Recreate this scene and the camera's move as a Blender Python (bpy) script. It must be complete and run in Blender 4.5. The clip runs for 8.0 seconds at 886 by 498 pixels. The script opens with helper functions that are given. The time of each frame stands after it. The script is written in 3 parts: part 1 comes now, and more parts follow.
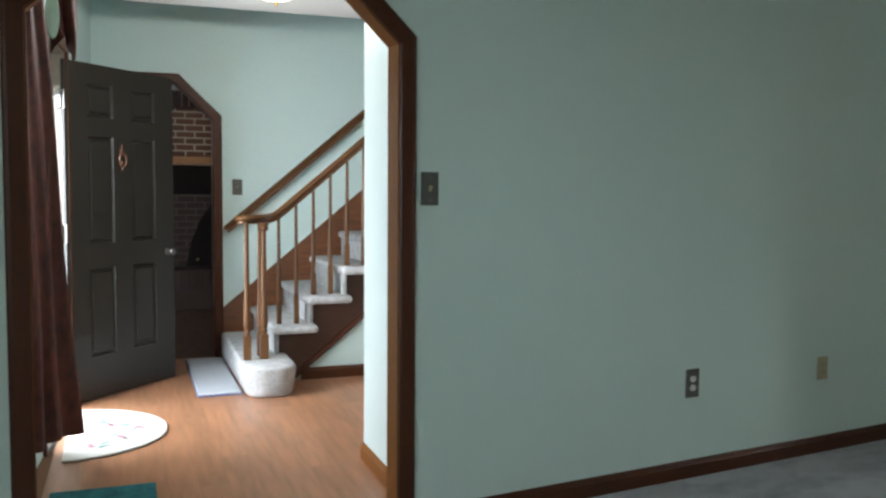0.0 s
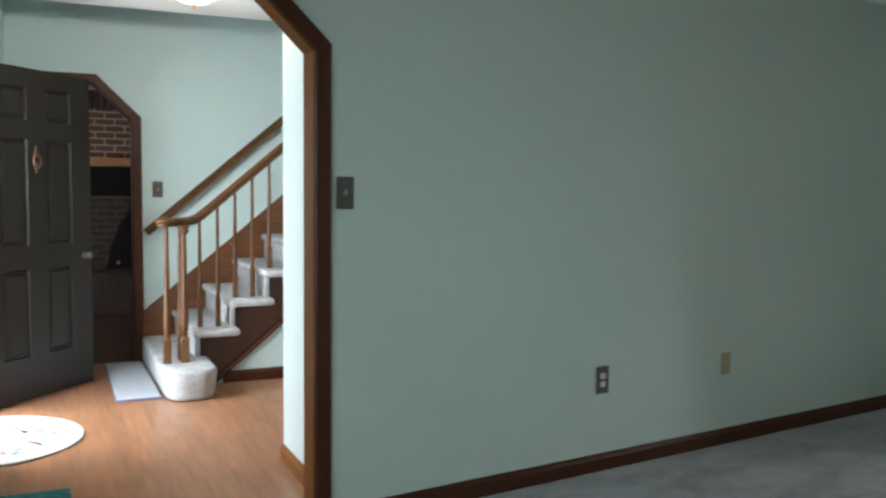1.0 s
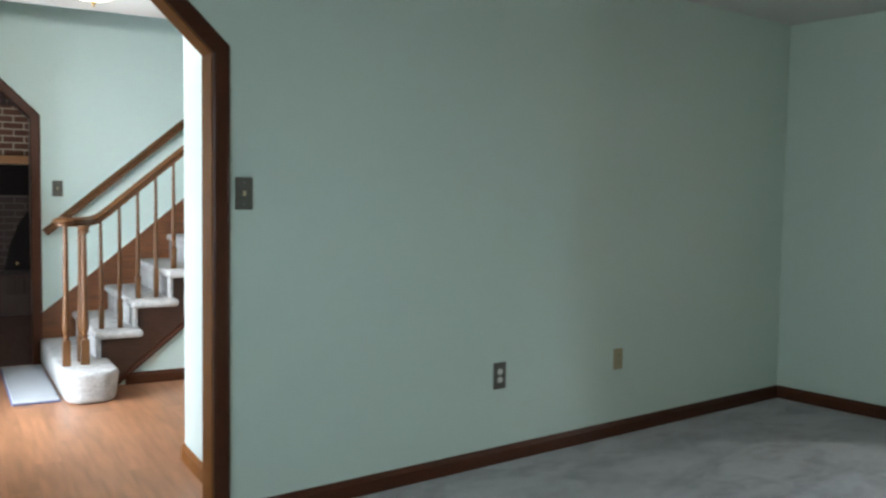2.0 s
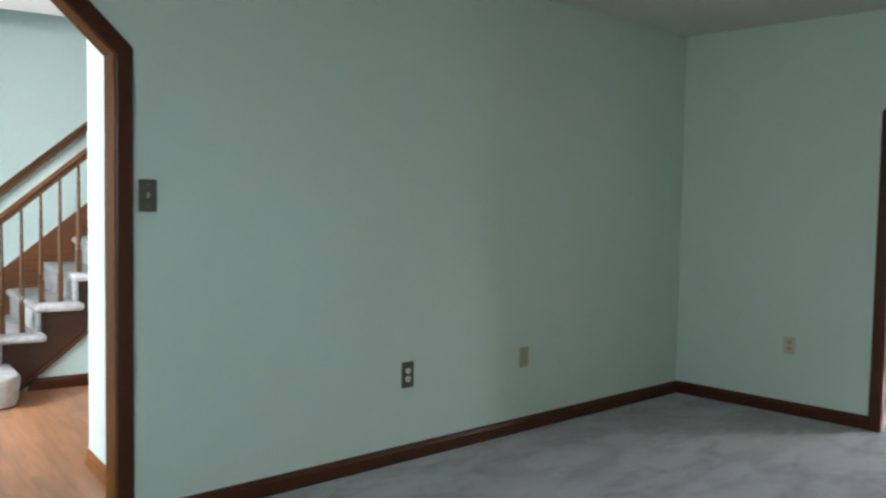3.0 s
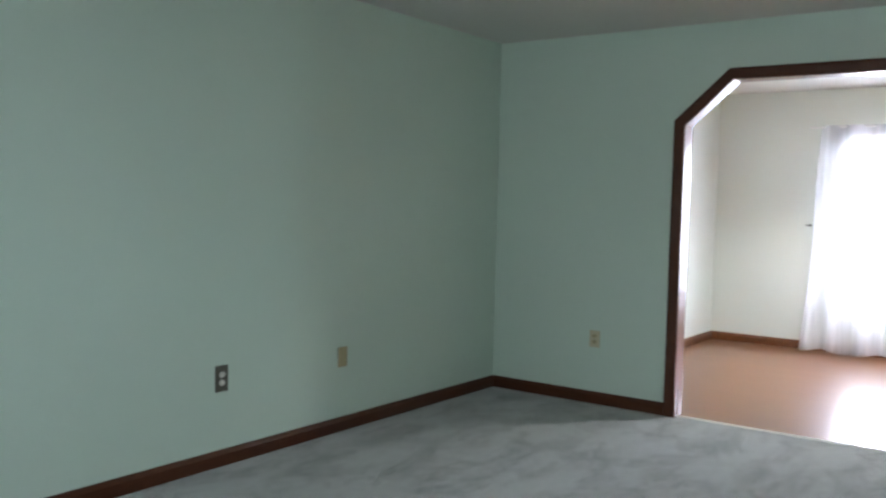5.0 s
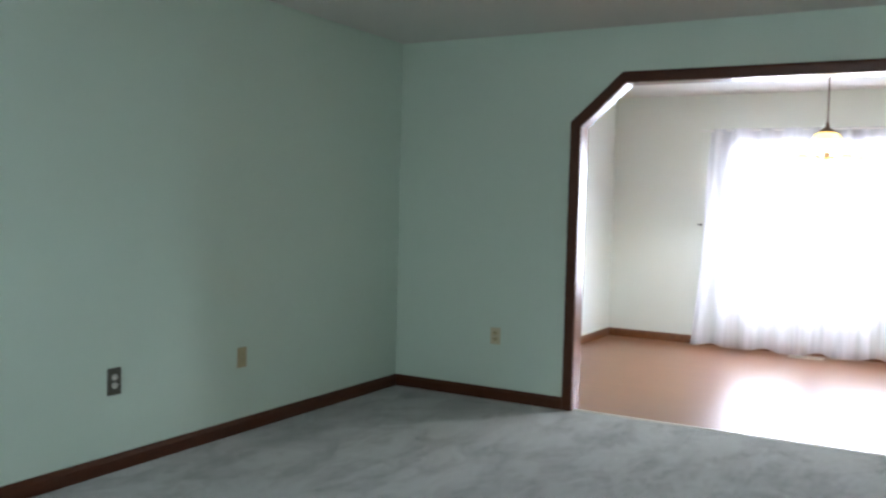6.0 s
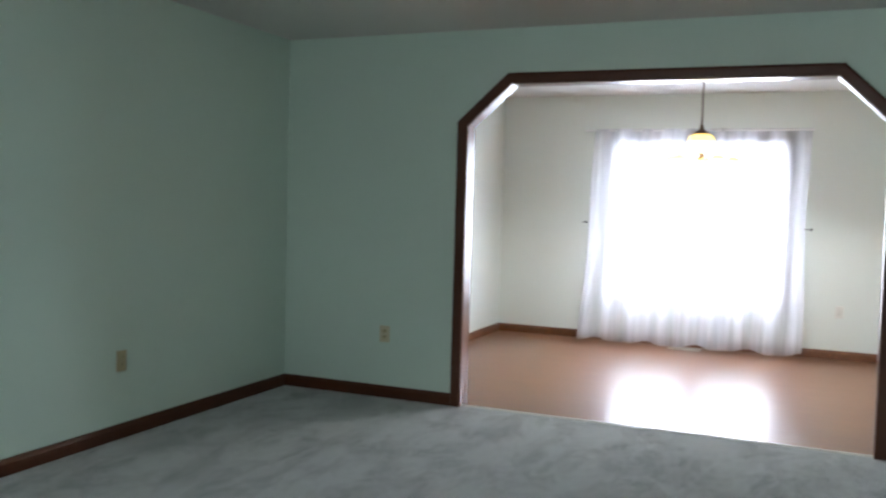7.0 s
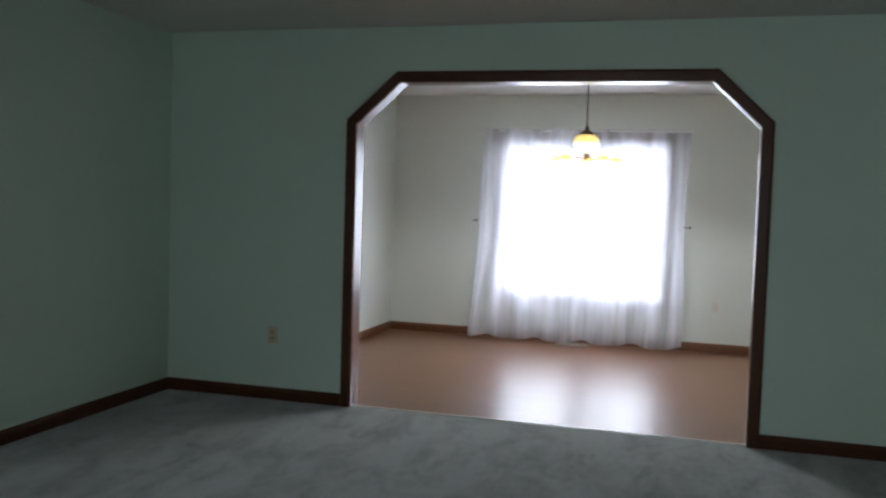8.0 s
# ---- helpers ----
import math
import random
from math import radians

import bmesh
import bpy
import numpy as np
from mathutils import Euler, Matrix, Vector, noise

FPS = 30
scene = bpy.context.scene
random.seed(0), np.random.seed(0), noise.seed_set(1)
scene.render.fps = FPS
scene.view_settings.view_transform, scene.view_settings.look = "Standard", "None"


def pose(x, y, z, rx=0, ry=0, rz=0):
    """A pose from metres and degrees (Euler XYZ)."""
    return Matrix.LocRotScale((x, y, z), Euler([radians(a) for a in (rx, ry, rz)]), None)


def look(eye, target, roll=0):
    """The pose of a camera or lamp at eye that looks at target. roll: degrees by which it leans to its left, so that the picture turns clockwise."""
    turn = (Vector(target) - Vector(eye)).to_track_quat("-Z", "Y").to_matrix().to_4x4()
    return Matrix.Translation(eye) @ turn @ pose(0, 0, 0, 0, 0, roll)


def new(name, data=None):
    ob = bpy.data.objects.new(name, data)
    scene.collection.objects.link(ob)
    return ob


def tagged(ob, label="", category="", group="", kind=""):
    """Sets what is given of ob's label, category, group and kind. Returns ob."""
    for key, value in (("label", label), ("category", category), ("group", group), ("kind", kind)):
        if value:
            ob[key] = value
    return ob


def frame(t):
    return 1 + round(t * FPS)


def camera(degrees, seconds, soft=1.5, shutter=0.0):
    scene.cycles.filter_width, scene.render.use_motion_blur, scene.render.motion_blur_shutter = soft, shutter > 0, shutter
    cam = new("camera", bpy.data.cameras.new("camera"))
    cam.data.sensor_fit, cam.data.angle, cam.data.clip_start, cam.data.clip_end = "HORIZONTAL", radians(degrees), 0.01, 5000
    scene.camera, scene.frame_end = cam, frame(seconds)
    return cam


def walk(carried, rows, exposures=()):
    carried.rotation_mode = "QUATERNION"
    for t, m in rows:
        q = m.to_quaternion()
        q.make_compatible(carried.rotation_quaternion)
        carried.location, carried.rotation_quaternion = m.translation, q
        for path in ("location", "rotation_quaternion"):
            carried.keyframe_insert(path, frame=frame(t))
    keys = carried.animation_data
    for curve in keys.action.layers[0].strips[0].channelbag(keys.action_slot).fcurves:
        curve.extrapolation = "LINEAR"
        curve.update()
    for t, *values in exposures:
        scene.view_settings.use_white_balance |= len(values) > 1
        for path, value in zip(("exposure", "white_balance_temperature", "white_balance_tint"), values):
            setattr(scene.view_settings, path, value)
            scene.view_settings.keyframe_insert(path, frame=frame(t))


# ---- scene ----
cam = camera(54.0, 8.0, 2.4, 0.5)
PATH = [
    (0, (-0.26, 0.123, 1.293), (-2.022, 1.06, 1.161), 0.4),
    (0.5, (-0.213, 0.122, 1.301), (-1.942, 1.119, 1.172), 0.5),
    (1, (-0.157, 0.136, 1.305), (-1.84, 1.21, 1.177), 0.5),
    (1.5, (-0.098, 0.148, 1.307), (-1.727, 1.302, 1.179), 0.7),
    (3, (0.07, 0.14, 1.308), (-1.385, 1.507, 1.194), 1.0),
    (3.5, (0.09, 0.143, 1.32), (-1.297, 1.579, 1.204), 1.1),
    (4, (0.123, 0.143, 1.324), (-1.191, 1.646, 1.211), 1.2),
    (4.5, (0.147, 0.17, 1.335), (-1.099, 1.73, 1.22), 1.3),
    (6, (0.196, 0.171, 1.313), (-0.793, 1.906, 1.21), 1.5),
    (6.5, (0.245, 0.169, 1.324), (-0.649, 1.956, 1.218), 1.5),
    (7, (0.248, 0.177, 1.334), (-0.527, 2.017, 1.227), 1.6),
    (7.5, (0.278, 0.178, 1.346), (-0.375, 2.066, 1.239), 1.6),
    (8, (0.268, 0.205, 1.347), (-0.278, 2.126, 1.24), 1.8),
]
EXPOSURE = [(0, -0.74, 6250, 9), (1.0, -0.68, 6250, 9), (1.5, -0.55, 6250, 9), (3.0, -0.43, 6250, 9), (4.5, -0.34, 6230, 8), (6.0, -0.40, 6220, 7), (6.5, -0.46, 6220, 6), (7.0, -0.73, 6200, 6), (7.5, -1.1, 6190, 6), (8, -1.68, 6170, 6)]
walk(cam, [(t, look(eye, target, roll)) for t, eye, target, roll in PATH], EXPOSURE)

# ---- world and lights ----
world = bpy.data.worlds.new("world")
scene.world = world
world.use_nodes = True
sky = world.node_tree.nodes.new("ShaderNodeTexSky")
sky.sky_type, sky.sun_disc = "NISHITA", False
sky.sun_elevation, sky.sun_rotation = radians(40), radians(200)
world.node_tree.links.new(sky.outputs[0], world.node_tree.nodes["Background"].inputs[0])
world.node_tree.nodes["Background"].inputs[1].default_value = 0.08

FOYER = pose(-6.98, 1.75, 0, 0, 0, -8)  # the hall and stairs stand 8 degrees askew to the living room


def daylight(name, eye, target, width, height, watts, colour):
    """An area lamp: the sky's light in an opening, or an added strip outside."""
    data = bpy.data.lights.new(name, "AREA")
    data.shape, data.size, data.size_y, data.energy, data.color = "RECTANGLE", width, height, watts, colour
    ob = new(name, data)
    ob.matrix_world = look(eye, target)
    return ob


def in_foyer(u, v, z=0.0):
    return FOYER @ Vector((u, v, z))


daylight("daylight_dining", (-0.775, 9.50, 1.30), (-0.775, 8.6, 0.82), 2.3, 1.9, 225, (0.82, 0.86, 1.0))
daylight("daylight_living", (-0.6, -2.25, 1.75), (-0.9, -1.4, 0.72), 2.5, 1.7, 120, (0.84, 0.93, 0.98))
daylight("edge_strip_lamp", (6.25, -10.0, 2.2), (-0.6, -1.4, 1.2), 0.26, 3.6, 400, (0.70, 0.88, 1.0))  # added strip lamp, draws the upright light edge on the west wall
daylight("daylight_door", in_foyer(1.84, -1.75, 1.25), in_foyer(1.84, -0.8, 0.75), 1.3, 2.2, 225, (0.85, 0.94, 1.0))
hall_bulb = bpy.data.lights.new("hall_bulb", "POINT")
hall_bulb.energy, hall_bulb.color, hall_bulb.shadow_soft_size = 74, (1.0, 0.97, 0.92), 0.035
new("hall_bulb", hall_bulb).matrix_world = FOYER @ pose(2.15, 0.09, 2.345)
chandelier_bulb = bpy.data.lights.new("chandelier_bulb", "SPOT")  # its shades let the light out downwards only
chandelier_bulb.energy, chandelier_bulb.color, chandelier_bulb.shadow_soft_size = 150, (0.97, 0.97, 1.0), 0.08
chandelier_bulb.spot_size, chandelier_bulb.spot_blend = radians(166), 0.3
new("chandelier_bulb", chandelier_bulb).matrix_world = look((-0.55, 7.1, 1.69), (-0.55, 7.1, 0))


# ---- materials ----
def material(name, colour, rough=0.6, grain=(0.12, 30.0), blotch=(0.1, 1.5), bump=(0.15, 120.0, 0.002), stretch=(1, 1, 1),
             metal=0.0, coat=0.0, coat_rough=0.1, spec=0.5, by_object=0.0, second=None, rough_var=0.1, warp=0.0, sheen=0.0):
    """A surface with colour variation at two scales, a fine relief and uneven gloss."""
    m = bpy.data.materials.new(name)
    m.use_nodes = True
    nt = m.node_tree
    nodes, link = nt.nodes, nt.links.new
    p = nodes["Principled BSDF"]
    coord = nodes.new("ShaderNodeTexCoord")
    mapping = nodes.new("ShaderNodeMapping")
    mapping.inputs["Scale"].default_value = stretch
    link(coord.outputs["Object"], mapping.inputs[0])
    info = nodes.new("ShaderNodeObjectInfo")
    fine, wide, relief = (nodes.new("ShaderNodeTexNoise") for _ in range(3))
    for n, sc, detail in ((fine, grain[1], 4), (wide, blotch[1], 3), (relief, bump[1], 3)):
        n.noise_dimensions = "4D"
        n.inputs["Scale"].default_value, n.inputs["Detail"].default_value = sc, detail
        link(mapping.outputs[0], n.inputs["Vector"])
        if by_object:
            link(info.outputs["Random"], n.inputs["W"])

    def maths(op, a, b):
        n = nodes.new("ShaderNodeMath")
        n.operation = op
        for k, x in enumerate((a, b)):
            if isinstance(x, (int, float)):
                n.inputs[k].default_value = x
            else:
                link(x, n.inputs[k])
        return n.outputs[0]

    wide.inputs["Distortion"].default_value = warp
    value = maths("ADD", maths("MULTIPLY", maths("SUBTRACT", fine.outputs[0], 0.5), 4 * grain[0]),
                  maths("MULTIPLY", maths("SUBTRACT", wide.outputs[0], 0.5), 4 * blotch[0]))
    if by_object:
        value = maths("ADD", value, maths("MULTIPLY", maths("SUBTRACT", info.outputs["Random"], 0.5), by_object))
    mix = nodes.new("ShaderNodeMix")
    mix.data_type, mix.clamp_factor = "RGBA", True
    second = second or tuple(c * 0.5 for c in colour)
    light = tuple(min(1.0, c + 0.5 * (c - d)) for c, d in zip(colour, second))
    mix.inputs["A"].default_value, mix.inputs["B"].default_value = (*second, 1), (*light, 1)
    link(maths("ADD", value, 0.66), mix.inputs["Factor"])
    link(mix.outputs["Result"], p.inputs["Base Color"])
    link(maths("ADD", maths("MULTIPLY", maths("SUBTRACT", wide.outputs[0], 0.5), rough_var * 2), rough), p.inputs["Roughness"])
    p.inputs["Metallic"].default_value, p.inputs["Specular IOR Level"].default_value = metal, spec
    p.inputs["Coat Weight"].default_value, p.inputs["Coat Roughness"].default_value = coat, coat_rough
    p.inputs["Sheen Weight"].default_value, p.inputs["Sheen Roughness"].default_value = sheen, 0.4
    b = nodes.new("ShaderNodeBump")
    b.inputs["Strength"].default_value, b.inputs["Distance"].default_value = bump[0], bump[2]
    link(relief.outputs[0], b.inputs["Height"])
    link(b.outputs[0], p.inputs["Normal"])
    return m


def glow(name, colour, strength):
    m = bpy.data.materials.new(name)
    m.use_nodes = True
    p = m.node_tree.nodes["Principled BSDF"]
    p.inputs["Base Color"].default_value = (*colour, 1)
    p.inputs["Emission Color"].default_value = (*colour, 1)
    p.inputs["Emission Strength"].default_value = strength
    return m


def sheer(name, colour, through_share, weave):
    """Thin cloth: partly open weave, partly lit from behind."""
    m = bpy.data.materials.new(name)
    m.use_nodes = True
    nt = m.node_tree
    nodes, link = nt.nodes, nt.links.new
    out = nodes["Material Output"]
    nodes.remove(nodes["Principled BSDF"])
    clear, back, front, cloth, mix = (nodes.new("ShaderNode" + n) for n in
                                      ("BsdfTransparent", "BsdfTranslucent", "BsdfDiffuse", "MixShader", "MixShader"))
    back.inputs[0].default_value = front.inputs[0].default_value = (*colour, 1)
    cloth.inputs[0].default_value = 0.35
    link(back.outputs[0], cloth.inputs[1])
    link(front.outputs[0], cloth.inputs[2])
    coord, wave = nodes.new("ShaderNodeTexCoord"), nodes.new("ShaderNodeTexNoise")
    stretch = nodes.new("ShaderNodeMapping")
    stretch.inputs["Scale"].default_value = (9, 9, 0.6)
    wave.inputs["Scale"].default_value = 1.0
    span = nodes.new("ShaderNodeMapRange")
    span.inputs[1].default_value, span.inputs[2].default_value = 0.3, 0.7
    span.inputs[3].default_value, span.inputs[4].default_value = through_share + weave, through_share - weave
    link(coord.outputs["Object"], stretch.inputs[0])
    link(stretch.outputs[0], wave.inputs["Vector"])
    link(wave.outputs[0], span.inputs[0])
    link(span.outputs[0], mix.inputs[0])
    link(cloth.outputs[0], mix.inputs[1])
    link(clear.outputs[0], mix.inputs[2])
    link(mix.outputs[0], out.inputs[0])
    return m


def clear_glass(name, tint):
    m = bpy.data.materials.new(name)
    m.use_nodes = True
    p = m.node_tree.nodes["Principled BSDF"]
    p.inputs["Base Color"].default_value = (*tint, 1)
    p.inputs["Transmission Weight"].default_value, p.inputs["Roughness"].default_value = 1.0, 0.02
    p.inputs["IOR"].default_value = 1.1
    return m


MINT = material("mint_wall_paint", (0.588, 0.692, 0.607), 0.55, (0.02, 60), (0.03, 0.8), (0.12, 260, 0.001), second=(0.525, 0.632, 0.548))
HALL = material("pale_aqua_wall_paint", (0.60, 0.735, 0.705), 0.55, (0.02, 60), (0.03, 0.8), (0.12, 260, 0.001), second=(0.55, 0.685, 0.655))
CREAM = material("cream_wall_paint", (0.735, 0.765, 0.715), 0.55, (0.02, 60), (0.03, 0.8), (0.12, 260, 0.001), second=(0.68, 0.70, 0.65))
CEILING = material("stippled_ceiling_paint", (0.66, 0.645, 0.615), 0.9, (0.05, 90), (0.03, 0.7), (0.5, 130, 0.005), second=(0.55, 0.54, 0.51))
WHITE = material("white_trim_paint", (0.8, 0.79, 0.78), 0.35, (0.02, 40), (0.03, 2), (0.05, 200, 0.001), second=(0.72, 0.71, 0.7))
STORMFRAME = material("beige_storm_frame_paint", (0.22, 0.195, 0.16), 0.5, (0.04, 40), (0.06, 3), (0.05, 200, 0.001))
TRIM_Z = material("mahogany_trim", (0.07, 0.021, 0.008), 0.42, (0.22, 30), (0.1, 2), (0.1, 60, 0.001), (6, 6, 0.5), coat=0.06, coat_rough=0.25, spec=0.25)
TRIM_X = material("mahogany_rail_x", (0.07, 0.021, 0.008), 0.42, (0.3, 30), (0.1, 2), (0.1, 60, 0.001), (0.5, 6, 6), coat=0.06, coat_rough=0.25, spec=0.25)
TRIM_Y = material("mahogany_rail_y", (0.07, 0.021, 0.008), 0.42, (0.3, 30), (0.1, 2), (0.1, 60, 0.001), (6, 0.5, 6), coat=0.06, coat_rough=0.25, spec=0.25)
OAK_Y = material("oak_rail", (0.108, 0.045, 0.013), 0.4, (0.35, 26), (0.2, 3), (0.1, 60, 0.001), (6, 0.5, 6), coat=0.18, coat_rough=0.25, spec=0.35)
OAK_Z = material("oak_turning", (0.108, 0.045, 0.013), 0.4, (0.35, 26), (0.2, 3), (0.1, 60, 0.001), (6, 6, 0.5), coat=0.18, coat_rough=0.25, spec=0.35)
STRING = material("stained_pine_string", (0.15, 0.05, 0.014), 0.45, (0.4, 18), (0.4, 5), (0.1, 60, 0.001), (5, 0.7, 5), coat=0.3, coat_rough=0.25)
DARKWOOD = material("dark_string_wood", (0.06, 0.021, 0.009), 0.5, (0.4, 18), (0.3, 3), (0.1, 60, 0.001), (5, 0.7, 5), coat=0.25, coat_rough=0.3)
DOORPAINT = material("dark_brown_door_paint", (0.018, 0.0145, 0.0095), 0.32, (0.03, 25), (0.05, 2), (0.02, 40, 0.001), (2, 2, 0.8), spec=0.45, rough_var=0.02)
LAMINATE_U = material("laminate_plank_hall", (0.33, 0.155, 0.081), 0.32, (0.34, 6), (0.2, 2.2), (0.05, 40, 0.0006), (0.5, 5, 5), by_object=0.3, spec=0.5, rough_var=0.05)
LAMINATE_X = material("laminate_plank_dining", (0.205, 0.093, 0.044), 0.277, (0.09, 6), (0.08, 2), (0.0, 40, 0.0003), (0.5, 5, 5), by_object=0.05, spec=0.38, rough_var=0.0)
SUBFLOOR = material("subfloor", (0.2, 0.1, 0.05), 0.8)
PILE = material("grey_blue_carpet", (0.332, 0.352, 0.338), 0.95, (0.5, 16), (0.9, 3.6), (1.0, 150, 0.012), (1.5, 0.75, 1), spec=0.1, warp=0.6, second=(0.197, 0.21, 0.202), sheen=0.7)
STAIRPILE = material("beige_stair_carpet", (0.47, 0.465, 0.46), 0.95, (0.35, 60), (0.45, 14), (0.7, 110, 0.01), spec=0.1, second=(0.30, 0.295, 0.285))
BRONZE = material("antique_bronze_plate", (0.11, 0.105, 0.085), 0.42, (0.15, 90), (0.1, 20), (0.1, 150, 0.0005), metal=0.25)
IVORY = material("ivory_plastic", (0.45, 0.38, 0.22), 0.4, (0.03, 60), (0.03, 10), (0.02, 100, 0.0003))
PALEIVORY = material("pale_ivory_plastic", (0.56, 0.51, 0.34), 0.4, (0.03, 60), (0.03, 10), (0.02, 100, 0.0003))
PALEPLASTIC = material("pale_plastic", (0.72, 0.7, 0.64), 0.4, (0.03, 60), (0.03, 10), (0.02, 100, 0.0003))
BLACK = material("dark_slot", (0.015, 0.014, 0.013), 0.6)
CHROME = material("satin_nickel", (0.26, 0.25, 0.235), 0.36, (0.05, 80), (0.05, 10), (0.02, 100, 0.0003), metal=1.0)
COPPER = material("dull_copper", (0.19, 0.10, 0.065), 0.45, metal=0.7)
PALEHALL = material("pale_closet_paint", (0.60, 0.68, 0.655), 0.55, (0.02, 60), (0.03, 0.8), (0.12, 260, 0.001), second=(0.56, 0.64, 0.615))
# Lighter copy of the stained trim: the hall's orange light is in its colour.
LIT_TRIM = material("lit_trim_brown", (0.20, 0.072, 0.013), 0.6, (0.2, 26), (0.12, 3), (0.1, 60, 0.001), (6, 6, 0.5), spec=0.12)
GLOSSY = material("varnished_reveal", (0.16, 0.06, 0.026), 0.3, (0.2, 26), (0.12, 3), (0.1, 60, 0.001), (6, 6, 0.5), coat=0.42, coat_rough=0.17)
BRASS = material("aged_brass", (0.55, 0.36, 0.16), 0.32, (0.1, 80), (0.1, 10), (0.05, 100, 0.0003), metal=1.0)
BURGUNDY = material("burgundy_brocade", (0.105, 0.027, 0.019), 0.55, (0.55, 26), (0.4, 9), (0.4, 260, 0.002), (1, 1, 0.6), spec=0.35, second=(0.035, 0.012, 0.010))
LINING = material("pale_green_lining", (0.42, 0.50, 0.40), 0.7, (0.06, 60), (0.1, 8), (0.2, 260, 0.001))
RUGWHITE = material("ivory_wool_rug", (0.72, 0.69, 0.64), 0.95, (0.1, 160), (0.06, 8), (0.7, 300, 0.004), spec=0.1, second=(0.68, 0.65, 0.58))
MATPALE = material("pale_blue_grey_mat", (0.40, 0.42, 0.445), 0.95, (0.3, 90), (0.2, 8), (0.7, 260, 0.004), spec=0.1, second=(0.35, 0.37, 0.41))
MATEDGE = material("slate_blue_binding", (0.10, 0.11, 0.22), 0.8)
TEAL = material("teal_pattern_rug", (0.035, 0.14, 0.15), 0.95, (0.3, 60), (0.4, 14), (0.7, 300, 0.004), spec=0.1, second=(0.012, 0.05, 0.06))
PETAL = material("rose_tuft", (0.40, 0.17, 0.21), 0.9, (0.2, 90))
LEAF = material("sage_tuft", (0.20, 0.27, 0.24), 0.9, (0.2, 90))
BRICK = material("red_brick", (0.10, 0.038, 0.019), 0.85, (0.25, 45), (0.15, 8), (0.6, 90, 0.003), by_object=0.7, second=(0.075, 0.027, 0.016))
# Shaded copy of the red brick: the lower fireplace's dimness is in its colour.
SHADEBRICK = material("shaded_brick", (0.026, 0.013, 0.009), 0.85, (0.25, 45), (0.15, 8), (0.6, 90, 0.003), by_object=0.6, second=(0.03, 0.016, 0.012))
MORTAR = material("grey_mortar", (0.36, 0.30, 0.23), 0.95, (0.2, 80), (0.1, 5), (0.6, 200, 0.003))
# Same mortar darkened: shade below the mantel is put into the colour.
SHADEMORTAR = material("shaded_mortar", (0.065, 0.052, 0.042), 0.95, (0.2, 80), (0.1, 5), (0.6, 200, 0.003))
MANTEL = material("oak_mantel", (0.27, 0.12, 0.042), 0.4, (0.22, 20), (0.12, 3), (0.1, 60, 0.001), (6, 0.5, 6))
FLATBLACK = material("flat_black", (0.010, 0.008, 0.007), 0.95, spec=0.1)
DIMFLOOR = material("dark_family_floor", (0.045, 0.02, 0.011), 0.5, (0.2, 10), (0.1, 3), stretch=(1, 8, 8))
SHEER = sheer("white_voile", (0.93, 0.93, 1.0), 0.42, 0.17)
GLASS = clear_glass("window_glass", (1, 1, 1))
AMBER = glow("amber_lit_glass", (1.0, 0.74, 0.24), 3.4)
FROSTED = glow("frosted_lit_glass", (1.0, 0.90, 0.66), 5.0)
CAPWOOD = material("bronze_cap", (0.10, 0.055, 0.03), 0.4, metal=0.4)


# ---- mesh helpers ----
def link_mesh(name, bm, mat, smooth=False):
    me = bpy.data.meshes.new(name)
    bmesh.ops.recalc_face_normals(bm, faces=bm.faces)
    bm.to_mesh(me)
    bm.free()
    me.materials.append(mat)
    if smooth:
        for poly in me.polygons:
            poly.use_smooth = True
        me.set_sharp_from_angle(angle=radians(40))
    return new(name, me)


def part(name, bm, mat, parent, label="", smooth=False):
    """One mesh under a thing or a part, in its parent's coordinates."""
    ob = link_mesh(name, bm, mat, smooth)
    ob.parent = parent
    return tagged(ob, label) if label else ob


def thing(name, m, label, category, group="", kind=""):
    ob = new(name)
    ob.matrix_world = m
    return tagged(ob, label, category, group, kind)


def structure(name, bm, mat, m=None, label="", smooth=False):
    ob = link_mesh(name, bm, mat, smooth)
    if m is not None:
        ob.matrix_world = m
    return tagged(ob, label, "", "", "structure")


def box(x0, x1, y0, y1, z0, z1, bevel=0.0, seg=2, bm=None):
    one = bmesh.new()
    bmesh.ops.create_cube(one, size=1, matrix=Matrix.LocRotScale(((x0 + x1) / 2, (y0 + y1) / 2, (z0 + z1) / 2), None, (x1 - x0, y1 - y0, z1 - z0)))
    if bevel:
        bmesh.ops.bevel(one, geom=one.edges[:], offset=bevel, segments=seg, profile=0.5, affect="EDGES")
    return one if bm is None else merge(bm, one)


def merge(bm, other):
    me = bpy.data.meshes.new("tmp")
    other.to_mesh(me)
    other.free()
    bm.from_mesh(me)
    bpy.data.meshes.remove(me)
    return bm


def prism(points, axis, a, b, bevel=0.0, seg=2):
    """An outline pushed from a to b along an axis; points are (y, z), (x, z) or (x, y)."""
    put = {"x": lambda p, d: (d, p[0], p[1]), "y": lambda p, d: (p[0], d, p[1]), "z": lambda p, d: (p[0], p[1], d)}[axis]
    bm = bmesh.new()
    face = bm.faces.new([bm.verts.new(put(p, a)) for p in points])
    moved = [g for g in bmesh.ops.extrude_face_region(bm, geom=[face])["geom"] if isinstance(g, bmesh.types.BMVert)]
    bmesh.ops.translate(bm, verts=moved, vec=put((0, 0), b - a))
    if bevel:
        bmesh.ops.bevel(bm, geom=bm.edges[:], offset=bevel, segments=seg, profile=0.5, affect="EDGES")
    return bm


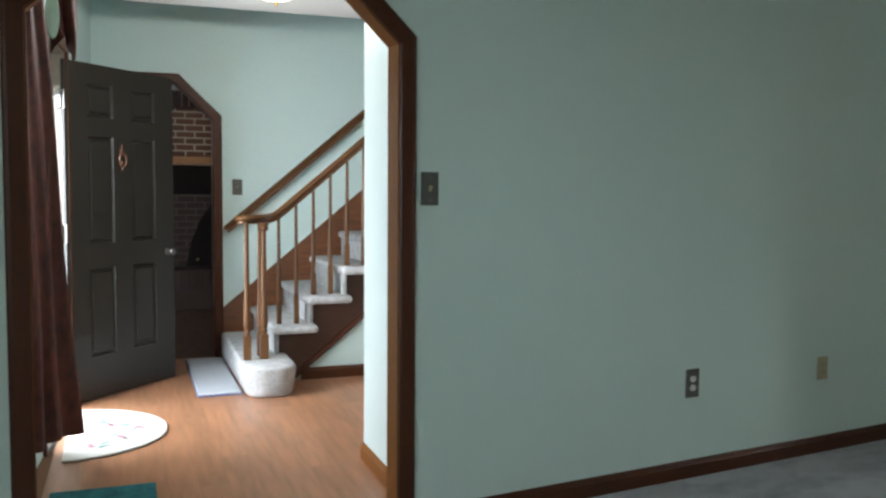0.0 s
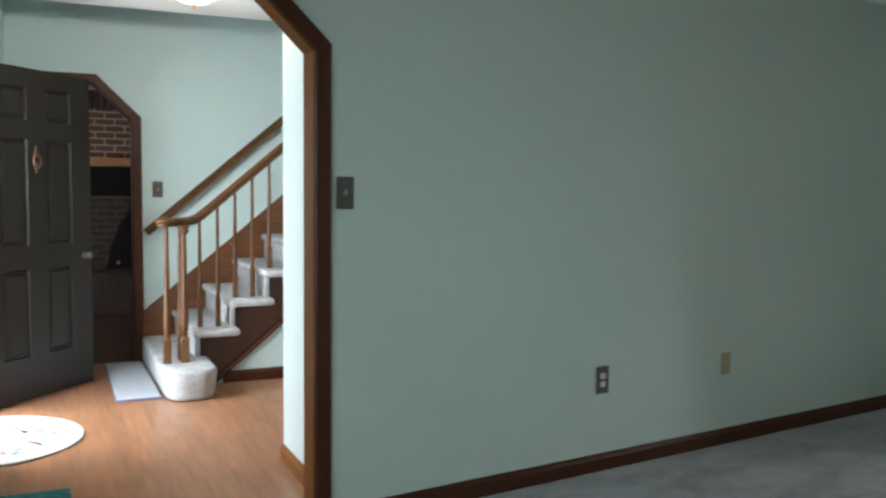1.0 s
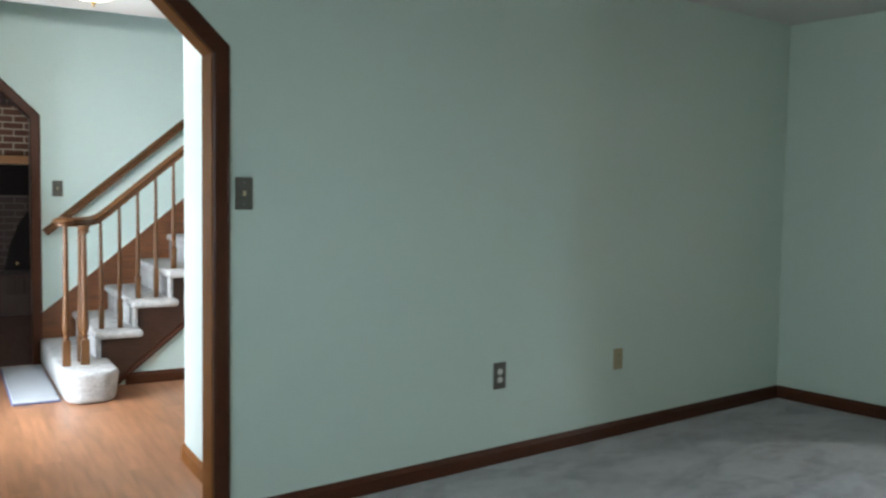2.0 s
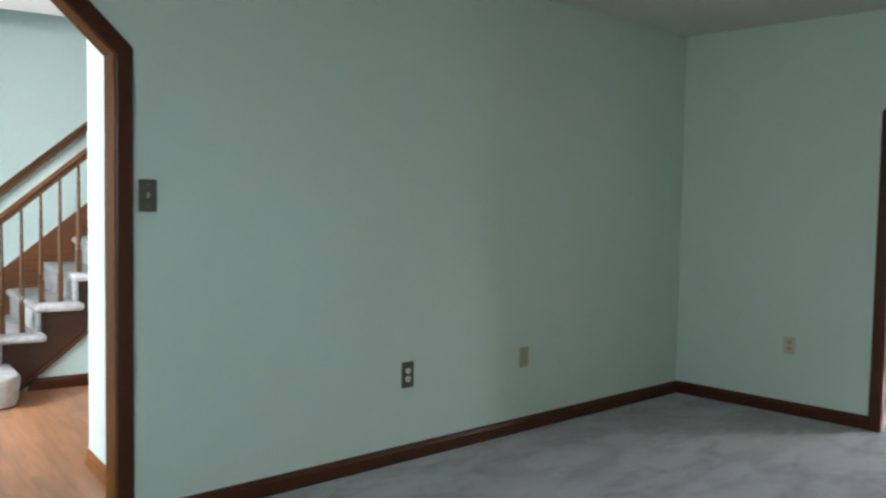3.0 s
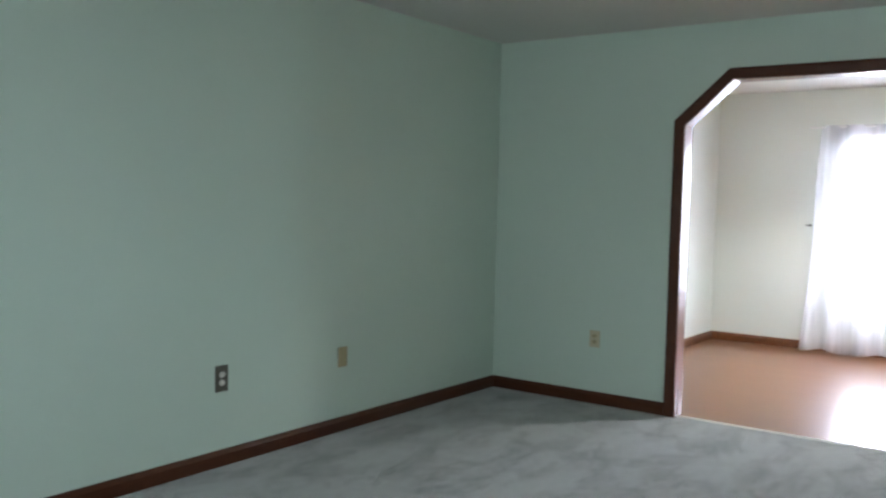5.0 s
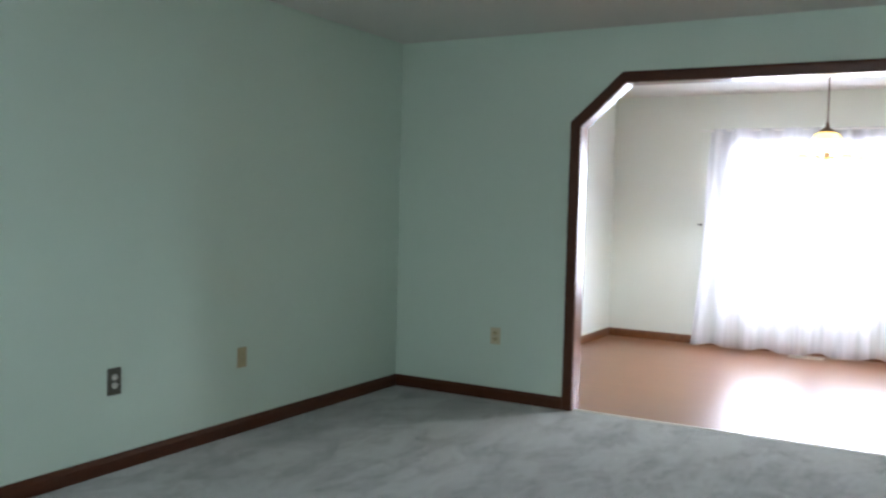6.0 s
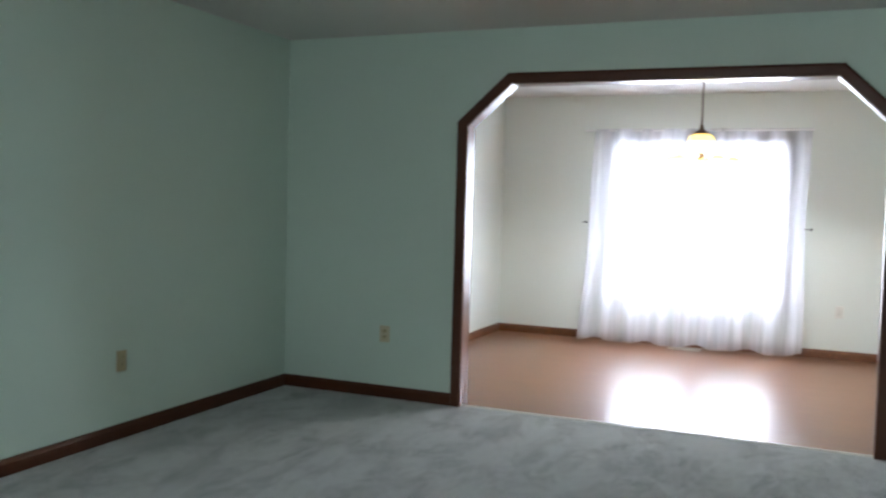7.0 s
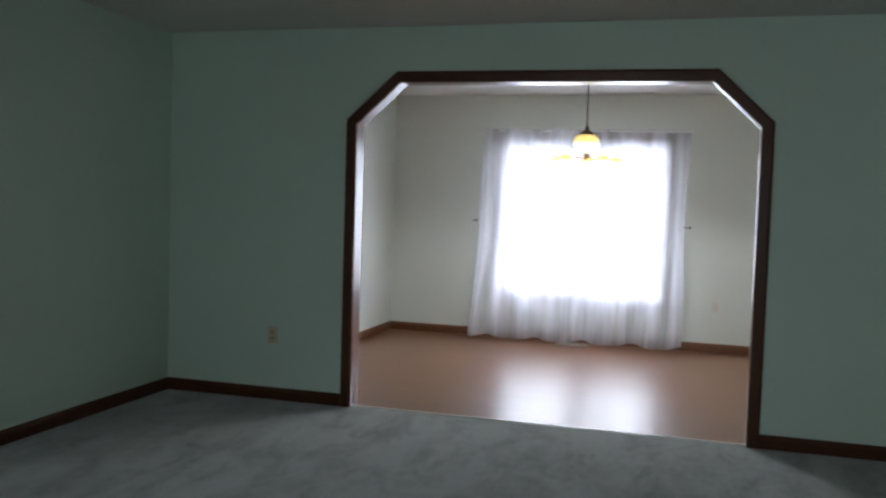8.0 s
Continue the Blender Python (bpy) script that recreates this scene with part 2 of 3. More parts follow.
def lathe(profile, segments=20, centre=(0, 0), bm=None):
    """A turned body from (radius, z)."""
    bm = bm or bmesh.new()
    rings = []
    for r, z in profile:
        rings.append([bm.verts.new((centre[0] + r * math.cos(2 * math.pi * k / segments), centre[1] + r * math.sin(2 * math.pi * k / segments), z)) for k in range(segments)])
    for a, b in zip(rings, rings[1:]):
        for k in range(segments):
            bm.faces.new((a[k], a[(k + 1) % segments], b[(k + 1) % segments], b[k]))
    bm.faces.new(rings[0])
    bm.faces.new(rings[-1])
    return bm


def sweep(path, section, up=(0, 0, 1)):
    """A bar along a 3D path; section is (across, up)."""
    bm = bmesh.new()
    path, rows = [Vector(p) for p in path], []
    for i, p in enumerate(path):
        ahead = (path[min(i + 1, len(path) - 1)] - path[max(i - 1, 0)]).normalized()
        side = ahead.cross(Vector(up)).normalized()
        top = side.cross(ahead)
        rows.append([bm.verts.new(p + side * a + top * b) for a, b in section])
    n = len(section)
    for a, b in zip(rows, rows[1:]):
        for k in range(n):
            bm.faces.new((a[k], a[(k + 1) % n], b[(k + 1) % n], b[k]))
    bm.faces.new(rows[0])
    bm.faces.new(rows[-1])
    return bm


def circle(r, n=10):
    return [(r * math.cos(2 * math.pi * k / n), r * math.sin(2 * math.pi * k / n)) for k in range(n)]


CASING = [(0, 0), (0, 0.013), (0.005, 0.017), (0.018, 0.0185), (0.05, 0.0205), (0.060, 0.018), (0.066, 0.012), (0.066, 0)]


def casing_piece(path, i, put):
    """Piece i of a mitred casing round the inner outline path; put(a, z, out) gives the place."""
    bm = bmesh.new()
    pts = [Vector(p) for p in path]

    def outward(k):
        d = (pts[k + 1] - pts[k]).normalized()
        return Vector((d.y, -d.x))

    def mitre(k):
        if k == 0 or k == len(pts) - 1:
            return outward(0 if k == 0 else k - 1)
        a, b = outward(k - 1), outward(k)
        m = (a + b).normalized()
        return m / m.dot(a)

    rows = []
    for k in (i, i + 1):
        m = mitre(k)
        rows.append([bm.verts.new(put(*(pts[k] + m * w), out)) for w, out in CASING])
    n = len(CASING)
    for k in range(n):
        bm.faces.new((rows[0][k], rows[0][(k + 1) % n], rows[1][(k + 1) % n], rows[1][k]))
    bm.faces.new(rows[0])
    bm.faces.new(rows[1])
    return bm


def archway(name, path, put, sides, depth, m, mats, label, reveal=None):
    """Trim of an opening with cut corners: lining boards in the reveal, casing on the given sides. path runs right to left."""
    top = thing(name, m, label, "trim", kind="structure")
    for i in range(len(path) - 1):
        mat = mats[i]
        for s, (out0, sign) in enumerate(sides):
            part("casing", casing_piece(path, i, lambda a, z, o: put(a, z, out0 + sign * o)), mat, top)
        a, b = Vector(path[i]), Vector(path[i + 1])
        d = (b - a).normalized()
        n = Vector((-d.y, d.x)) * 0.004
        bm = bmesh.new()
        quad = [a, b, b + n, a + n]
        low = [bm.verts.new(put(*q, depth[0])) for q in quad]
        high = [bm.verts.new(put(*q, depth[1])) for q in quad]
        for k in range(4):
            bm.faces.new((low[k], low[(k + 1) % 4], high[(k + 1) % 4], high[k]))
        bm.faces.new(low)
        bm.faces.new(high)
        part("jamb_lining", bm, reveal or mat, top)
    return top


def with_arch(left, right, top, path):
    """Outline of a wall with an opening to the floor; path runs from the right foot over the top to the left foot."""
    return [(left, 0), (left, top), (right, top), (right, 0)] + [tuple(p) for p in path]


BASE = [(0, 0), (0.016, 0), (0.016, 0.058), (0.012, 0.066), (0.010, 0.075), (0.004, 0.081), (0, 0.081)]


def baseboard(points, mat, m=None, name="baseboard"):
    """A skirting board along 2D points on the floor, standing out to the left of the way."""
    bm = bmesh.new()
    pts = [Vector(p) for p in points]
    rows = []
    for i, p in enumerate(pts):
        dirs = [(pts[k + 1] - pts[k]).normalized() for k in (i - 1, i) if 0 <= k < len(pts) - 1]
        norm = [Vector((-d.y, d.x)) for d in dirs]
        mid = sum(norm, Vector((0, 0))).normalized()
        mid = mid / mid.dot(norm[0])
        rows.append([bm.verts.new((p.x + mid.x * a, p.y + mid.y * a, z)) for a, z in BASE])
    n = len(BASE)
    for a, b in zip(rows, rows[1:]):
        for k in range(n):
            bm.faces.new((a[k], a[(k + 1) % n], b[(k + 1) % n], b[k]))
    bm.faces.new(rows[0])
    bm.faces.new(rows[-1])
    return structure(name, bm, mat, m, "mahogany-stained wooden baseboard along the wall")


# ---- large structure: living room ----
AX, BY, TOP = -3.17, 5.43, 2.44  # living-room faces of the long wall and of the dining wall, ceiling height
RIGHT, FRONT, DAX, DRX, DY = 2.05, -1.4, -2.745, 1.25, 8.85

path_a = [(1.484, 0), (1.484, 1.829), (1.193, 2.094), (0.541, 2.094), (0.25, 1.829), (0.25, 0)]
structure("wall_west", prism(with_arch(FRONT - 0.12, BY, TOP, path_a), "x", AX - 0.085, AX), MINT, None, "mint green painted living-room wall with a cut-corner opening")
path_b = [(0.63, 0), (0.63, 1.826), (0.358, 2.088), (-1.523, 2.094), (-1.815, 1.828), (-1.815, 0)]
structure("wall_north", prism(with_arch(AX - 0.085, RIGHT, TOP, path_b), "y", BY, BY + 0.06), MINT, None, "mint green painted wall with a wide cut-corner opening")
structure("wall_north_dining_side", prism(with_arch(DAX, DRX, TOP, path_b), "y", BY + 0.06, BY + 0.12), CREAM, None, "cream painted dining side of the opening")
structure("wall_east", box(RIGHT, RIGHT + 0.12, FRONT - 0.12, BY + 0.06, 0, TOP), MINT, None, "plain mint green painted wall")
bm = box(AX, -1.55, FRONT - 0.12, FRONT, 0, TOP)
box(0.35, RIGHT, FRONT - 0.12, FRONT, 0, TOP, bm=bm)
box(-1.55, 0.35, FRONT - 0.12, FRONT, 0, 0.67, bm=bm)
box(-1.55, 0.35, FRONT - 0.12, FRONT, 2.03, TOP, bm=bm)
structure("wall_south", bm, MINT, None, "mint green painted front wall with a window opening")
structure("ceiling", box(AX - 0.085, RIGHT + 0.12, FRONT - 0.12, BY + 0.06, TOP, TOP + 0.1), CEILING, None, "off-white stippled living-room ceiling")
structure("floor", box(AX - 0.03, RIGHT, FRONT, BY + 0.02, -0.06, 0.0), PILE, None, "grey-blue cut-pile carpet with brushed marks")

baseboard([(AX, BY), (AX, 1.55)], TRIM_Y)
baseboard([(AX, 0.184), (AX, FRONT)], TRIM_Y)
baseboard([(-1.881, BY), (AX, BY)], TRIM_X)
baseboard([(RIGHT, BY), (0.696, BY)], TRIM_X)

archway("trim_hall_arch", path_a, lambda a, z, o: (o, a, z), [(AX, 1)], (AX - 0.09, AX + 0.004), Matrix(), [TRIM_Z, TRIM_Y, TRIM_Y, TRIM_Y, TRIM_Z],
        "mahogany-stained wooden casing of the hall opening", LIT_TRIM)
archway("trim_dining_arch", path_b, lambda a, z, o: (a, o, z), [(BY, -1), (BY + 0.12, 1)], (BY - 0.004, BY + 0.124), Matrix(), [TRIM_Z, TRIM_X, TRIM_X, TRIM_X, TRIM_Z],
        "mahogany-stained wooden casing of the dining opening", GLOSSY)
structure("trim_threshold", prism([(-0.0, 0), (0.03, 0), (0.026, 0.006), (0.004, 0.006)], "x", -1.811, 0.626), PALEPLASTIC, pose(0, BY + 0.02, 0), "pale metal carpet edge strip in the doorway")

# ---- large structure: dining room ----
structure("wall_dining_west", box(DAX - 0.1, DAX, BY + 0.06, DY + 0.14, 0, TOP), CREAM, None, "cream painted dining-room side wall")
structure("wall_dining_east", box(DRX, DRX + 0.1, BY + 0.06, DY + 0.14, 0, TOP), CREAM, None, "cream painted dining-room side wall")
WX0, WX1, WZ0, WZ1 = -1.59, 0.05, 0.43, 1.99
bm = box(DAX, WX0, DY, DY + 0.14, 0, TOP)
box(WX1, DRX, DY, DY + 0.14, 0, TOP, bm=bm)
box(WX0, WX1, DY, DY + 0.14, 0, WZ0, bm=bm)
box(WX0, WX1, DY, DY + 0.14, WZ1, TOP, bm=bm)
structure("wall_dining_north", bm, CREAM, None, "cream painted dining-room wall round the window")
structure("ceiling_dining", box(DAX - 0.1, DRX + 0.1, BY + 0.06, DY + 0.14, TOP, TOP + 0.1), CEILING, None, "off-white dining-room ceiling")
baseboard([(DAX, BY + 0.12), (DAX, DY), (DRX, DY), (DRX, BY + 0.12)][::-1], STRING, None, "baseboard_dining")

FRONTWALL = FOYER @ pose(1.35, -1.0, 0, 0, 0, -4.2) @ pose(-1.35, 1.03, 0)

# ---- large structure: hall, in its own askew frame ----
HTOP = 2.44
VF = -1.03  # face of the front wall
path_c = [(-0.048, 0), (-0.048, 1.829), (-0.32, 2.094), (-0.68, 2.094), (-0.95, 1.829), (-0.95, 0)]
structure("wall_stair", prism(with_arch(VF - 0.2, 4.6, 5.1, path_c), "x", -0.10, 0), HALL, FOYER, "pale aqua painted stairwell wall with a cut-corner opening")
bm = box(-0.1, 1.34, VF - 0.14, VF, 0, 5.1)
box(2.30, 3.88, VF - 0.14, VF, 0, HTOP, bm=bm)
box(2.30, 3.2, VF - 0.14, VF, HTOP, 5.1, bm=bm)
box(1.34, 2.30, VF - 0.14, VF, 2.09, 5.1, bm=bm)
structure("wall_front", bm, HALL, FRONTWALL, "pale aqua painted front wall of the hall")
structure("wall_closet", prism([(2.87, 0.385), (3.73, 0.385), (3.63, 0.50), (2.99, 0.50), (2.99, 4.6), (2.87, 4.6)], "z", 0, HTOP), PALEHALL, FOYER, "pale wall corner beside the hall opening")
structure("wall_hall_end", box(0, 2.99, 4.6, 4.7, 0, 5.1), HALL, FOYER, "pale aqua painted end wall of the hall")
structure("ceiling_hall", prism([(1.155, VF), (3.90, VF), (3.70, 0.45), (2.95, 0.45), (2.95, 4.6), (1.155, 4.6)], "z", HTOP, HTOP + 0.26), CEILING, FOYER, "off-white stippled hall ceiling ending at the stairwell")
structure("wall_upper_landing", box(1.155, 1.255, VF, 4.6, HTOP + 0.26, 5.1), HALL, FOYER, "pale upper wall of the stairwell")
structure("ceiling_stairwell", box(-0.1, 1.255, VF - 0.14, 4.7, 5.1, 5.2), CEILING, FOYER, "off-white stairwell ceiling")
baseboard([(2.87, 4.6), (2.87, 0.385), (3.70, 0.385)][::-1], LIT_TRIM, FOYER, "baseboard_hall")
archway("trim_family_arch", path_c, lambda a, z, o: (o, a, z), [(0, 1)], (-0.104, 0.004), FOYER, [TRIM_Z, TRIM_Y, TRIM_Y, TRIM_Y, TRIM_Z],
        "mahogany-stained wooden casing of the family-room opening")

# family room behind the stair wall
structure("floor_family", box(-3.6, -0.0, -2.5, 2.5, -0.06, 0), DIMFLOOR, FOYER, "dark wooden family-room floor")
structure("ceiling_family", box(-3.6, -0.1, -2.5, 2.5, 2.40, 2.5), CEILING, FOYER, "dim family-room ceiling")
bm = box(-3.6, -0.1, -2.6, -2.5, 0, 2.5)
box(-3.6, -0.1, 2.5, 2.6, 0, 2.5, bm=bm)
structure("wall_family", bm, MINT, FOYER, "dim family-room side walls")

# front door frame
structure("door_1", box(1.34, 1.36, VF - 0.14, VF + 0.0, 0, 2.07, 0.002), STORMFRAME, FRONTWALL, "beige front-door jamb")
structure("door_frame_near", box(2.28, 2.30, VF - 0.14, VF + 0.0, 0, 2.07, 0.002), STORMFRAME, FRONTWALL, "beige front-door jamb")
structure("door_head", box(1.34, 2.30, VF - 0.14, VF, 2.07, 2.09, 0.002), STORMFRAME, FRONTWALL, "beige front-door head")
door_path = [(2.29, 0), (2.29, 2.08), (1.35, 2.08), (1.35, 0)]
archway("trim_front_door", door_path, lambda a, z, o: (a, o, z), [(VF, 1)], (VF - 0.02, VF + 0.002), FRONTWALL, [TRIM_Z, TRIM_X, TRIM_Z],
        "stained wooden casing round the front door")
# White head toned to beige: shade on its inner face is in the colour.
structure("door_transom", box(1.36, 2.28, VF - 0.135, VF - 0.10, 1.83, 2.07, 0.003), STORMFRAME, FRONTWALL, "pale storm-door head above the opening")
structure("door_sill", prism([(VF - 0.16, 0), (VF + 0.03, 0), (VF + 0.015, 0.016), (VF - 0.16, 0.022)], "x", 1.36, 2.28), CHROME, FRONTWALL, "metal front-door sill")

# ---- window of the dining room ----
win = thing("window_1", pose(0, DY, 0), "white double window with a wide centre post", "window", kind="structure")
FR = 0.08
part("window_frame", box(WX0, WX0 + FR, 0.03, 0.11, WZ0, WZ1, 0.004), WHITE, win)
part("window_frame", box(WX1 - FR, WX1, 0.03, 0.11, WZ0, WZ1, 0.004), WHITE, win)
part("window_frame", box(WX0 + FR, WX1 - FR, 0.03, 0.11, WZ1 - FR, WZ1, 0.004), WHITE, win)
part("window_frame", box(WX0 + FR, WX1 - FR, 0.03, 0.11, WZ0, WZ0 + 0.06, 0.004), WHITE, win)
part("centre_post", box(-0.845, -0.705, 0.03, 0.11, WZ0 + 0.06, WZ1 - FR, 0.004), WHITE, win)
for x0, x1 in ((WX0 + FR, -0.845), (-0.705, WX1 - FR)):
    pane = part("pane", box(x0, x1, 0.068, 0.074, WZ0 + 0.06, WZ1 - FR), GLASS, win, "clear window glass")
    pane.visible_shadow = False
part("window_sill", box(WX0 - 0.06, WX1 + 0.06, -0.055, 0.03, WZ0 - 0.05, WZ0, 0.006), DARKWOOD, win, "dark stained wooden sill")
win_path = [(WX1, WZ0), (WX1, WZ1), (WX0, WZ1), (WX0, WZ0)]
for i in range(3):
    part("window_casing", casing_piece(win_path, i, lambda a, z, o: (a, -o, z)), TRIM_Z if i != 1 else TRIM_X, win, "mahogany-stained window casing")

# living-room window behind the camera
win2 = thing("window_2", pose(0, FRONT, 0), "white framed front window", "window", kind="structure")
for x0, x1, z0, z1 in ((-1.55, -1.50, 0.67, 2.03), (0.30, 0.35, 0.67, 2.03), (-1.50, 0.30, 0.67, 0.72), (-1.50, 0.30, 1.98, 2.03)):
    part("window_frame", box(x0, x1, -0.10, -0.03, z0, z1, 0.004), WHITE, win2)

# outside, beyond the openings
SKYCARD = glow("bright_overcast_sky", (0.95, 0.945, 1.0), 9.0)
for name, m in (("backdrop", pose(-0.78, 10.2, 1.3)), ("backdrop_front", FOYER @ pose(1.84, -2.7, 1.3)), ("backdrop_south", pose(-2.6, -3.4, 1.3))):
    structure(name, box(-2.2, 2.2, -0.01, 0.01, -1.8, 2.4), SKYCARD, m, "overexposed white daylight outside")

# ---- front door ----
def panelled_leaf(w, h, t, panels, mat, parent):
    """A door leaf with raised fields set in moulded recesses on its seen face (y = 0 towards -y)."""
    xs = sorted({0, w, *[p for q in panels for p in q[:2]]})
    zs = sorted({0, h, *[p for q in panels for p in q[2:]]})
    bm = bmesh.new()
    grid = {(x, z): bm.verts.new((x, 0, z)) for x in xs for z in zs}
    fields = []
    for xa, xb in zip(xs, xs[1:]):
        for za, zb in zip(zs, zs[1:]):
            f = bm.faces.new((grid[xa, za], grid[xb, za], grid[xb, zb], grid[xa, zb]))
            if any(q[0] <= xa and xb <= q[1] and q[2] <= za and zb <= q[3] for q in panels):
                fields.append(f)
    bm.normal_update()
    for f in fields:
        bmesh.ops.inset_individual(bm, faces=[f], thickness=0.014, depth=0)
        bmesh.ops.translate(bm, verts=f.verts[:], vec=(0, 0.016, 0))
        bmesh.ops.inset_individual(bm, faces=[f], thickness=0.016, depth=0)
        bmesh.ops.inset_individual(bm, faces=[f], thickness=0.014, depth=0)
        bmesh.ops.translate(bm, verts=f.verts[:], vec=(0, -0.012, 0))
    rim = [e for e in bm.edges if e.is_boundary]
    grown = [g for g in bmesh.ops.extrude_edge_only(bm, edges=rim)["geom"] if isinstance(g, bmesh.types.BMVert)]
    bmesh.ops.translate(bm, verts=grown, vec=(0, t, 0))
    bm.faces.new([v for v in sorted(grown, key=lambda v: math.atan2(v.co.z - h / 2, v.co.x - w / 2))])
    return part("leaf", bm, mat, parent, "dark brown six-panel leaf")


HINGE = (1.345 + 0.034 * math.cos(radians(42.3)), -0.985 - 0.034 * math.sin(radians(42.3)))
door = thing("front_door", FOYER @ pose(*HINGE, 0.012, 0, 0, 137.7), "dark brown six-panel front door standing wide open", "door")
DW, DH = 0.94, 2.03
leaf = panelled_leaf(DW, DH, 0.044, [(x0, x1, z0, z1) for x0, x1 in ((0.175, 0.39), (0.545, 0.763)) for z0, z1 in ((1.715, 1.915), (0.95, 1.60), (0.26, 0.80))], DOORPAINT, door)
bm = lathe([(0.028, 0.0), (0.030, 0.004), (0.024, 0.009), (0.011, 0.012), (0.010, 0.03), (0.020, 0.036), (0.027, 0.046), (0.027, 0.056), (0.020, 0.066), (0.006, 0.069)], 20)
bmesh.ops.rotate(bm, verts=bm.verts, matrix=Matrix.Rotation(radians(90), 3, "X"))
bmesh.ops.scale(bm, verts=bm.verts, vec=(0.85, 0.85, 0.85))
bmesh.ops.translate(bm, verts=bm.verts, vec=(DW - 0.068, 0, 0.862))
part("door_knob", bm, CHROME, door, "satin nickel door knob", True)
bm = sweep([(0.45 + 0.030 * math.sin(a), -0.018, 1.465 - 0.042 * math.cos(a)) for a in np.linspace(0.25, 2 * math.pi - 0.25, 22)], circle(0.0065, 8), (0, 1, 0))
merge(bm, prism([(0.436, 1.515), (0.45, 1.565), (0.464, 1.515), (0.466, 1.49), (0.434, 1.49)], "y", -0.014, -0.001, 0.002, 1))
merge(bm, prism([(0.440, 1.44), (0.45, 1.46), (0.460, 1.44), (0.45, 1.395)], "y", -0.016, -0.001, 0.002, 1))
part("knocker", bm, COPPER, door, "dull copper ring door knocker")
for z in (0.22, 1.02, 1.80):
    bm = box(-0.028, 0.0, -0.002, 0.034, z - 0.05, z + 0.05, 0.001, 1)
    merge(bm, lathe([(0.007, z - 0.055), (0.008, z - 0.05), (0.008, z + 0.05), (0.007, z + 0.055)], 10, (-0.006, -0.008)))
    part("hinge", bm, CHROME, door, "silver butt hinge")

# ---- drapery at the front door ----
def drape(width, top, bottom, folds, depth, flare=0.0, cols=90, rows=40, seed=0, gather=0.0, uneven=0.0):
    """Hanging pleated cloth along x, from top to bottom; it grows wider by flare and is gathered towards the middle by gather."""
    rng = random.Random(seed)
    ph = [rng.uniform(0, 6.28) for _ in range(6)]
    bm = bmesh.new()
    grid = []
    for r in range(rows + 1):
        h = r / rows
        row = []
        for c in range(cols + 1):
            s = c / cols
            wide = width * (1 + flare * h) * (1 - gather * math.sin(math.pi * min(1.0, h * 1.3)))
            x = (s - 0.5) * wide + 0.012 * math.sin(7 * h + ph[0] + 5 * s)
            y = depth * (0.35 + 0.65 * h * h) * (math.sin(2 * math.pi * folds * s + ph[1] + 0.7 * math.sin(2.5 * h + ph[2])) + 0.45 * math.sin(2 * math.pi * folds * 0.43 * s + ph[3] + h))
            z = top + (bottom - top) * h + uneven * h * math.sin(2 * math.pi * folds * 0.5 * s + ph[4])
            row.append(bm.verts.new((x, y, z)))
        grid.append(row)
    for a, b in zip(grid, grid[1:]):
        for c in range(cols):
            bm.faces.new((a[c], a[c + 1], b[c + 1], b[c]))
    return bm


panel = thing("door_curtain", FOYER @ pose(2.83, -0.972, 0, 0, 0, 150), "long burgundy brocade curtain beside the front door", "curtain")
bm = drape(0.125, 2.2, 0.20, 2.3, 0.020, 1.62, seed=3, uneven=0.004)
for vert in bm.verts:
    vert.co.x += 0.0625 * (1 + 1.62 * (2.2 - vert.co.z) / 2.0) - 0.18  # hangs from one side, spreading to the other
part("panel", bm, BURGUNDY, panel, "", True)
swag = thing("door_swag", FOYER.copy(), "burgundy swag tail with pale green lining over the door", "curtain")
bm = drape(0.16, 2.42, 1.90, 2.4, 0.035, -0.4, 50, 24, seed=5, uneven=0.05)
bmesh.ops.rotate(bm, verts=bm.verts, matrix=Matrix.Rotation(radians(110), 3, "Z"))
bmesh.ops.translate(bm, verts=bm.verts, vec=(2.68, -0.925, 0))
part("tail", bm, BURGUNDY, swag, "", True)
bm = lathe([(0.004, 0), (0.05, 0.01), (0.078, 0.022), (0.084, 0.03), (0.078, 0.034), (0.05, 0.03), (0.004, 0.026)], 24)
bmesh.ops.scale(bm, verts=bm.verts, vec=(1.15, 0.32, 1))
bmesh.ops.rotate(bm, verts=bm.verts, matrix=Matrix.Rotation(radians(90), 3, "Y"))
bmesh.ops.translate(bm, verts=bm.verts, vec=(2.96, -0.945, 1.995))
part("lining_fold", bm, LINING, swag, "pale green lining fold", True)

